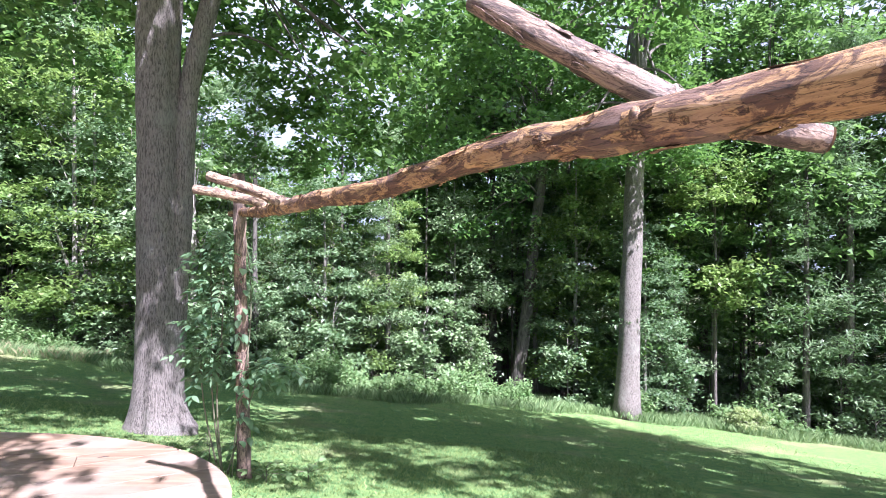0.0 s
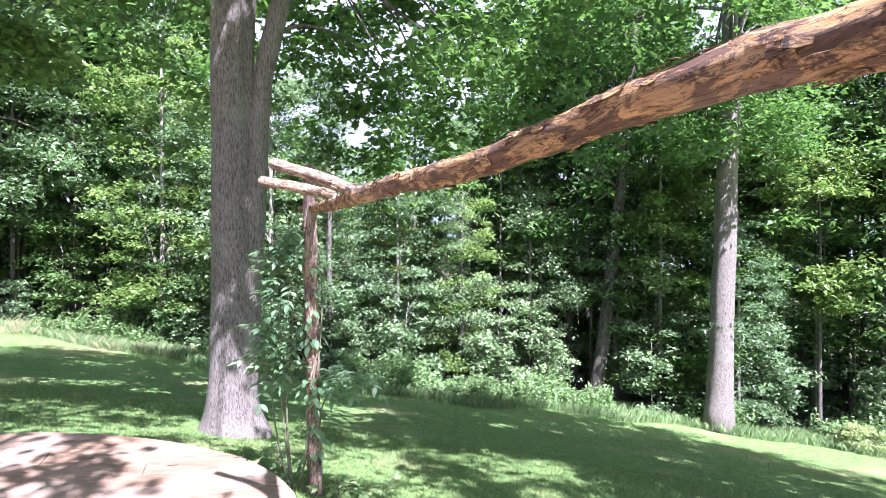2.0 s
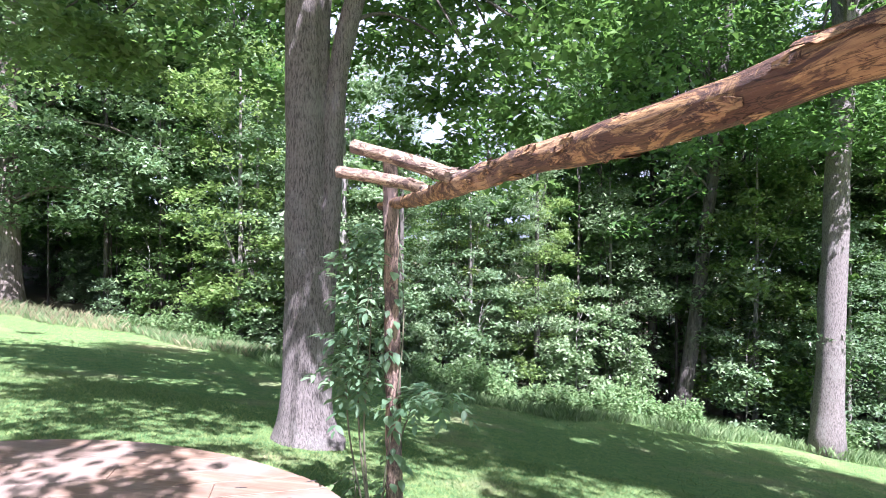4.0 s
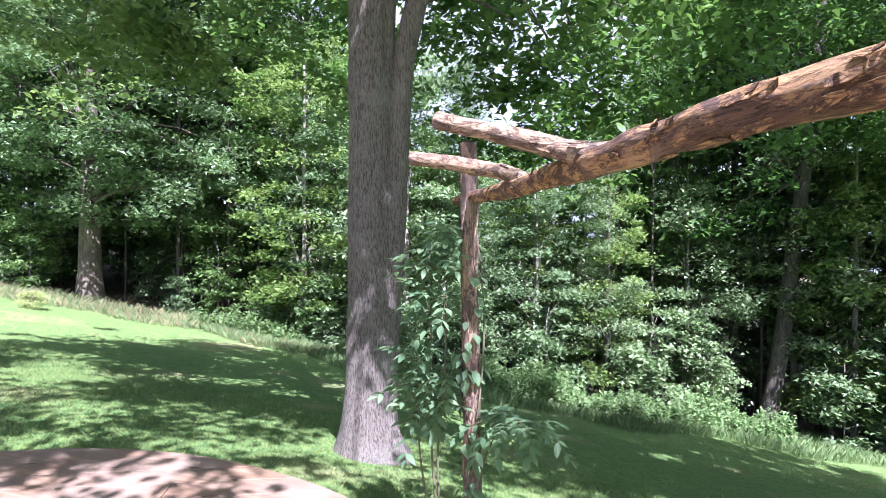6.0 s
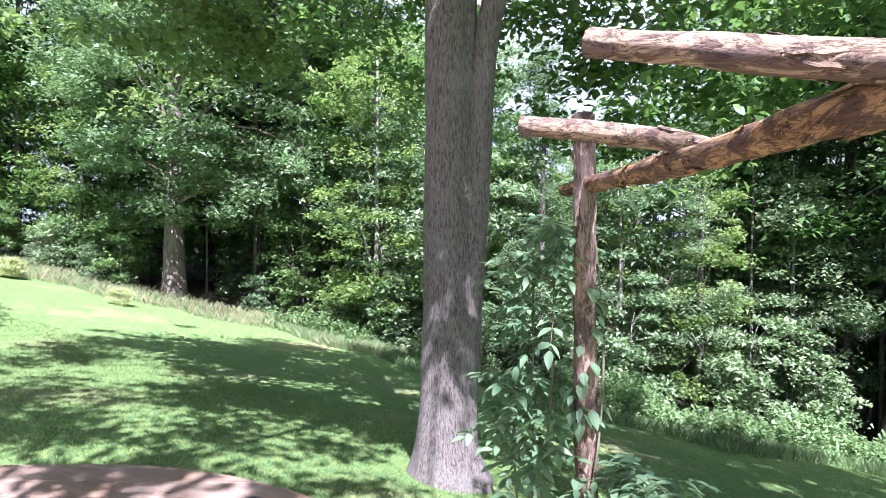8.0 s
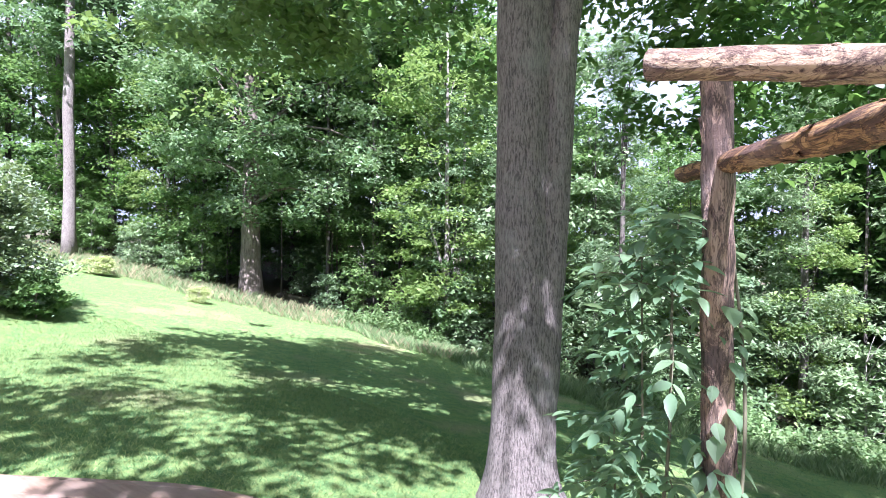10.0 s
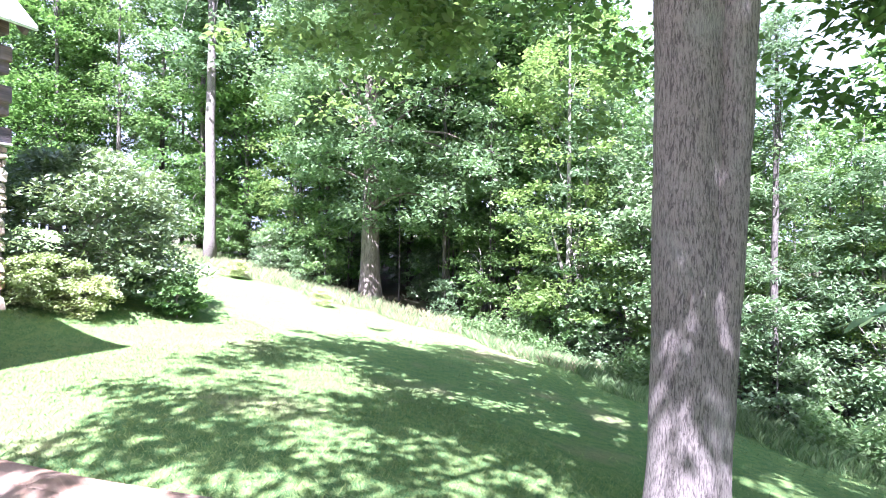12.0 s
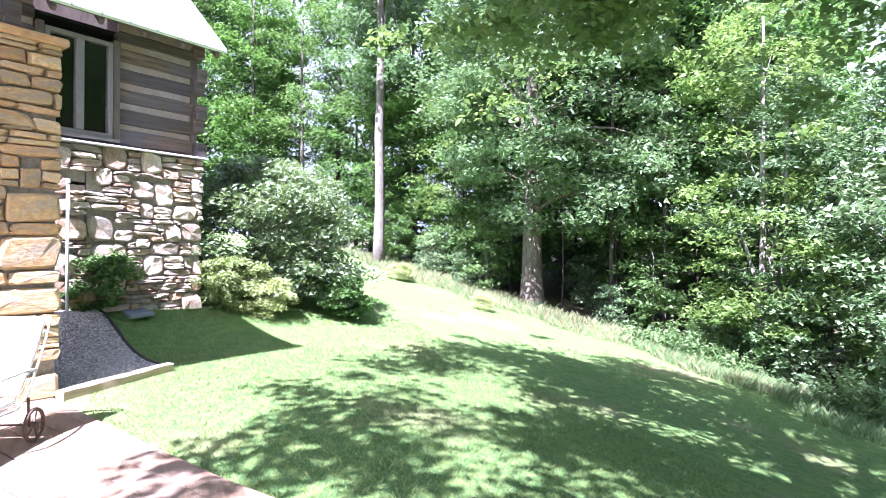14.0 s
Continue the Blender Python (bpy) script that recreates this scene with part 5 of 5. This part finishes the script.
def chaise():
    c = thing("chaise_longue", (-7.99, 2.23, 0.0), "white wrought-iron mesh chaise longue with rusty wheels", "chaise", turn=158)
    # x: towards the head end, y: across
    for s in (-0.31, 0.31):
        part("side_rail", tube(smooth_line([(-1.0, s, 0.34), (0.0, s, 0.33), (0.32, s, 0.36), (0.58, s, 0.72), (0.72, s, 1.02)], 20), [0.013] * 20, 8), WHITEIRON, c, smooth=True)
        part("leg", tube([(-0.9, s, 0.34), (-0.93, s, 0.0)], [0.012, 0.014], 8), WHITEIRON, c, smooth=True)
        part("arm", tube(smooth_line([(-0.1, s, 0.33), (-0.12, s * 1.1, 0.58), (0.2, s * 1.12, 0.62), (0.5, s, 0.6)], 16), [0.012] * 16, 8), WHITEIRON, c, smooth=True)
        part("stay", tube([(0.40, s, 0.38), (0.42, s, 0.13)], [0.012, 0.012], 8), RUSTIRON, c, smooth=True)
        wheel = new("wheel")
        wheel.parent = c
        wheel.matrix_basis = pose(0.42, s * 1.12, 0.145)
        tagged(wheel, "rusty spoked iron wheel")
        ring = [(0.13 * math.cos(a), 0, 0.13 * math.sin(a)) for a in np.linspace(0, 2 * math.pi, 29)]
        part("tyre", tube(ring, [0.015] * 29, 8, caps=False), RUSTIRON, wheel, smooth=True)
        part("hub", tube([(0, -0.03, 0), (0, 0.03, 0)], [0.022, 0.022], 10), RUSTIRON, wheel)
        for k in range(5):
            a = 2 * math.pi * k / 5
            part("spoke", tube([(0, 0, 0), (0.125 * math.cos(a), 0, 0.125 * math.sin(a))], [0.006, 0.006], 6), RUSTIRON, wheel)
    part("axle", tube([(0.42, -0.36, 0.145), (0.42, 0.36, 0.145)], [0.009, 0.009], 8), RUSTIRON, c)
    for (a, b), nm in (((0, 11), "seat_mesh"), ((11, 20), "back_mesh")):
        prof = smooth_line([(-1.0, 0, 0.34), (0.0, 0, 0.33), (0.32, 0, 0.36), (0.58, 0, 0.72), (0.72, 0, 1.02)], 41)[2 * a:2 * b + 1]
        verts, faces = [], []

        def strip(p, q):
            p, q = np.array(p), np.array(q)
            d = (q - p) / np.linalg.norm(q - p)
            s1 = np.cross(d, (0.3, 0.2, 0.9))
            s1 = s1 / np.linalg.norm(s1) * 0.0022
            s2 = np.cross(d, s1)
            k = len(verts)
            for e in (p, q):
                verts.extend((e + s1, e + s2, e - s1, e - s2))
            faces.extend((k + i, k + (i + 1) % 4, k + 4 + (i + 1) % 4, k + 4 + i) for i in range(4))

        for j in range(19):
            y = -0.30 + 0.6 * j / 18
            for p, q in zip(prof[:-1:2], prof[2::2]):
                strip(p + (0, y, 0), q + (0, y, 0))
        for p in prof:
            strip(p + (0, -0.30, 0), p + (0, 0.30, 0))
        raw(nm, verts, faces, WHITEIRON, c, "fine white wire mesh")
    for nm, prof, lift in (("seat_cushion", [(-0.96, 0, 0.385), (0.0, 0, 0.375), (0.27, 0, 0.39)], 0.03), ("back_cushion", [(0.30, 0, 0.42), (0.53, 0, 0.74), (0.66, 0, 1.0)], 0.03)):
        bm = bmesh.new()
        line = smooth_line(prof, 14)
        rows = []
        for i, p in enumerate(line):
            d = Vector(line[min(i + 1, 13)] - line[max(i - 1, 0)]).normalized()
            up = Vector((-d.z, 0, d.x))
            fat = lift * (0.55 + 0.45 * math.sin(math.pi * (0.06 + 0.88 * i / 13)))
            rows.append([bm.verts.new(Vector(p) + up * z * fat + Vector((0, y, 0))) for y, z in ((-0.29, 0.5), (-0.26, 1.0), (-0.08, 1.15), (0.08, 1.15), (0.26, 1.0), (0.29, 0.5), (0.29, -0.5), (0.26, -1.0), (-0.26, -1.0), (-0.29, -0.5))])
        for a, b in zip(rows, rows[1:]):
            for k in range(10):
                bm.faces.new((a[k], a[(k + 1) % 10], b[(k + 1) % 10], b[k]))
        bm.faces.new(list(reversed(rows[0])))
        bm.faces.new(rows[-1])
        bmesh.ops.recalc_face_normals(bm, faces=bm.faces)
        part(nm, bm, CUSHION, c, "white padded cushion", smooth=True)
    part("end_rail", tube([(0.72, -0.31, 1.02), (0.72, 0.31, 1.02)], [0.013, 0.013], 8), WHITEIRON, c)


chaise()


# ---- the sapling and creeper on the post ----
def leaflet_mesh(name, length, width, mat, fold=0.25):
    """A pointed leaf, folded along its rib and curling down."""
    verts, faces = [], []
    prof = [(0, 0.0), (0.12, 0.55), (0.35, 1.0), (0.6, 0.85), (0.82, 0.42), (1.0, 0.0)]
    for u, w in prof:
        z = -0.18 * length * u * u
        verts += [(u * length, 0, z), (u * length, w * width / 2, z + fold * w * width / 2), (u * length, -w * width / 2, z + fold * w * width / 2)]
    for i in range(len(prof) - 1):
        a, b = 3 * i, 3 * i + 3
        faces += [(a, b, b + 1, a + 1), (a, a + 2, b + 2, b)]
    return verts, faces


def leaf_data(name, length, width, mat):
    lv, lf = leaflet_mesh(name, length, width, mat)
    me = bpy.data.meshes.new(name)
    me.from_pydata(lv, [], lf)
    me.materials.append(mat)
    me.polygons.foreach_set("use_smooth", [True] * len(me.polygons))
    return me


def rachis(u, length):
    return Vector((length * u, 0, 0.10 * length * math.sin(2.2 * u) - 0.30 * length * u * u))


def leaf_spots(rng, length, pairs):
    """The poses of a frond's leaflets along its rib."""
    out = []
    for u, s in [(0.32 + 0.58 * i / max(pairs - 1, 1), s) for i in range(pairs) for s in (-1, 1)] + [(1.0, 0)]:
        out.append(Matrix.Translation(rachis(u, length)) @ Euler((rng.uniform(-0.35, 0.35), 0.16 + rng.uniform(-0.2, 0.3), s * (0.95 + rng.uniform(-0.15, 0.2)))).to_matrix().to_4x4() @ Matrix.Scale(rng.uniform(0.8, 1.15), 4))
    return out


def rib_bmesh(length):
    return tube([rachis(i / 8, length) for i in range(9)], [0.0028 - 0.0015 * i / 8 for i in range(9)], 5)


def frond_mesh(seed, length, pairs, leaf, mat, name="frond"):
    rng = random.Random(seed)
    verts, faces = [], []
    lv, lf = leaflet_mesh("l", leaf, leaf * 0.44, mat)
    for m in leaf_spots(rng, length, pairs):
        k = len(verts)
        verts += [tuple(m @ Vector(v)) for v in lv]
        faces += [tuple(k + i for i in f) for f in lf]
    return verts, faces


TWIG = surface("green_twig", [(0.3, (0.07, 0.08, 0.04)), (0.7, (0.17, 0.15, 0.09))], 20, rough=0.8, relief=0.3)


def sapling():
    sx, sy = -1.78, 4.86
    e = thing("ash_sapling", (sx, sy, hz(sx, sy)), "leafy ash sapling with drooping compound leaves beside the post", "sapling")
    rng = random.Random(21)
    lines = [smooth_line(p, 16) for p in ([(0, 0, -0.05), (-0.04, -0.02, 0.6), (0.02, -0.06, 1.2), (0.02, -0.03, 1.75), (0.03, 0.02, 2.0)], [(0, 0, -0.05), (-0.07, -0.03, 0.6), (-0.07, -0.05, 1.2), (-0.08, -0.04, 1.85)],
                                          [(0.02, 0, -0.05), (0.20, -0.04, 0.5), (0.36, -0.06, 0.88), (0.56, -0.08, 0.90)], [(-0.02, 0, -0.05), (-0.14, -0.04, 0.6), (-0.18, -0.02, 1.25)])]
    for i, l in enumerate(lines):
        part("stem", tube(l, [0.009 - 0.006 * k / 15 for k in range(16)], 7), TWIG, e, smooth=True)
    leaf = leaf_data("leaf", 0.092, 0.040, LEAF_BIG)
    ribs = {}
    rest_v, rest_f = [], []
    for i in range(200):
        l = lines[rng.choices(range(4), (5, 4, 3, 2.4))[0]]
        p = Vector(rng.choice([q for q in l if q[2] > 0.84]))
        length = rng.choice((0.20, 0.24, 0.28))
        s = rng.uniform(0.65, 1.0)
        m = pose(*p, rng.uniform(-12, 12), rng.uniform(-25, 25), rng.choice((rng.uniform(110, 300), rng.uniform(0, 360)))) @ Matrix.Diagonal((s, s, s, 1))
        if i < 42:
            if length not in ribs:
                ribs[length] = mesh_of("rib", rib_bmesh(length), TWIG)
            f = new("frond", ribs[length])
            f.parent = e
            f.matrix_basis = m
            for q in leaf_spots(rng, length, 3):
                o = new("leaf", leaf)
                o.parent = f
                o.matrix_basis = q
        else:
            fv, ff = frond_mesh(i, length, 3, 0.09, LEAF_BIG)
            k = len(rest_v)
            rest_v += [tuple(m @ Vector(v)) for v in fv]
            rest_f += [tuple(k + a for a in f) for f in ff]
    tagged(raw("foliage", rest_v, rest_f, LEAF_BIG, e, smooth=True), kind="stuff")
    # climbing leaves on the post itself
    v = thing("creeper", (-1.61, 4.82, hz(-1.61, 4.82)), "climbing creeper with single leaves up the log post", "creeper")
    pts = [(0.075 * math.cos(2.1 * z + 3.6), 0.075 * math.sin(2.1 * z + 3.6), z) for z in np.linspace(0, 2.0, 40)]
    part("vine", tube(pts, [0.006] * 40, 6, 0.2, 3), TWIG, v, smooth=True)
    lv, lf = leaflet_mesh("l", 0.085, 0.055, LEAF_BIG)
    me = bpy.data.meshes.new("leaf")
    me.from_pydata(lv, [], lf)
    me.materials.append(LEAF_BIG)
    for i in range(60):
        z = rng.uniform(0.25, 1.95)
        a = rng.uniform(0, 2 * math.pi)
        o = new("leaf", me)
        s = rng.uniform(0.6, 1.3)
        o.matrix_basis = pose(0.06 * math.cos(a), 0.06 * math.sin(a), z, rng.uniform(-20, 20), rng.uniform(0, 60), math.degrees(a) + rng.uniform(-40, 40)) @ Matrix.Diagonal((s, s, s, 1))
        o.parent = v
    # low weeds about the post's foot and the deck's edge
    small = leaf_data("leaf", 0.065, 0.035, WEED)
    for x, y, n, h in ((-1.95, 4.98, 12, 0.26), (-1.38, 4.72, 8, 0.14), (-1.75, 5.1, 8, 0.16), (-1.10, 4.95, 6, 0.12)):
        w = thing("weed_clump", (x, y, hz(x, y)), "low leafy weed clump at the deck's edge", "weed", "weeds at the deck's edge")
        part("stem", tube([(0, 0, -0.03), (0.01, 0.01, h)], [0.005, 0.003], 5), TWIG, w)
        rib = mesh_of("frond", rib_bmesh(0.18), TWIG)
        for i in range(n):
            f = new("frond", rib)
            f.matrix_basis = pose(0, 0, h * rng.uniform(0.1, 1.0), rng.uniform(-15, 15), rng.uniform(-45, 5), rng.uniform(0, 360))
            f.parent = w
            for q in leaf_spots(rng, 0.18, 2):
                o = new("leaf", small)
                o.parent = f
                o.matrix_basis = q


sapling()

# ---- shrubs by the house and on the lawn ----
BRANCHGREY = surface("shrub_branch", [(0.3, (0.22, 0.18, 0.14)), (0.7, (0.45, 0.40, 0.33))], 20, rough=0.9)
tree_kind("bigshrub", 71, 2.0, 0.035, 260, 190, 2.0, 0.1, 2.2, 0.06, LEAF_SHRUB, BRANCHGREY, 0.42, "round", hollow=0.35, n_limbs=46, flare=0.1)
tree_kind("yellowshrub", 73, 0.5, 0.02, 60, 170, 0.8, 0.05, 0.8, 0.045, LEAF_YELLOW, BRANCHGREY, 0.25, "round", hollow=0.1, n_limbs=14, flare=0.1)
tree_kind("greenshrub", 75, 0.6, 0.02, 50, 110, 0.7, 0.1, 0.9, 0.08, LEAF_DEEP, BRANCHGREY, 0.26, "round", hollow=0.1, n_limbs=14, flare=0.1)
plant_tree("bigshrub", -14.95, 5.85, 10, 1.28, "large grey-green rounded shrub at the house corner", "shrub", name="shrub")
plant_tree("greenshrub", -13.6, 7.2, 50, 0.9, "small dark green shrub under the large one", "shrub", name="shrub")
plant_tree("yellowshrub", -13.35, 4.95, 10, 1.1, "low yellow-green shrub by the stone wall", "shrub", name="shrub")
plant_tree("yellowshrub", -13.2, 5.55, 130, 0.8, "yellow-green shrub in the sunny bed", "shrub", name="shrub")
plant_tree("greenshrub", -12.55, 2.95, 130, 0.95, "green shrub in shade against the basement wall", "shrub", name="shrub")
plant_tree("yellowshrub", -22.5, 12.3, 60, 0.8, "small pale shrub on the sunny lawn", "shrub", name="shrub")
plant_tree("yellowshrub", -17.6, 13.0, 160, 0.6, "small pale shrub by the unmown grass", "shrub", name="shrub")
plant_tree("yellowshrub", 9.6, 18.4, 160, 0.9, "pale leafy shrub by the wood", "shrub", name="shrub")
# a slate slab among the plants
bm = bmesh.new()
box(bm, (0.55, 0.35, 0.06), (0, 0, 0.03), 0.012)
for v in bm.verts:
    v.co += Vector((1, 1, 0.3)) * 0.04 * noise.noise(v.co * 4)
SLATE = surface("slate", [(0.3, (0.16, 0.18, 0.21)), (0.7, (0.28, 0.31, 0.35))], 10, rough=0.7)
o = part("slate_slab", bm, SLATE)
o.matrix_basis = pose(-12.5, 3.45, hz(-12.5, 3.45) - 0.01, 4, 3, 20)
tagged(o, "flat blue-grey slate slab beside the bed", "stone")
BLUE = surface("blue_box", [(0.3, (0.16, 0.20, 0.23)), (0.7, (0.24, 0.28, 0.31))], 10, rough=0.6)
bin_ = thing("storage_box", (-18.5, 8.6, hz(-18.5, 8.6)), "low blue-grey storage box behind the large shrub", "box", turn=30)
bm = bmesh.new()
box(bm, (0.6, 0.5, 0.55), (0, 0, 0.275), 0.02)
part("body", bm, BLUE, bin_)
bm = bmesh.new()
box(bm, (0.66, 0.56, 0.06), (0, 0, 0.583), 0.015)
part("lid", bm, BLUE, bin_)

# ---- stones of the basement and the pillar ----
lay_stones(basement, FIELD, -2.95, 0.03, 0.25, 3.21, 5, (0.045, 0.125), (0.10, 0.36), big=0.24, skip=lambda x, z: -2.18 < x < -1.80 and 2.52 < z < 2.76, base=Matrix.Translation((0, -0.02, 0)))
lay_stones(bpy.data.objects["core"], GOLD, -0.96, 0.02, -0.02, 3.89, 9, (0.045, 0.20), (0.16, 0.60), Matrix.Translation((0, 0.03, 0)), big=0.14)
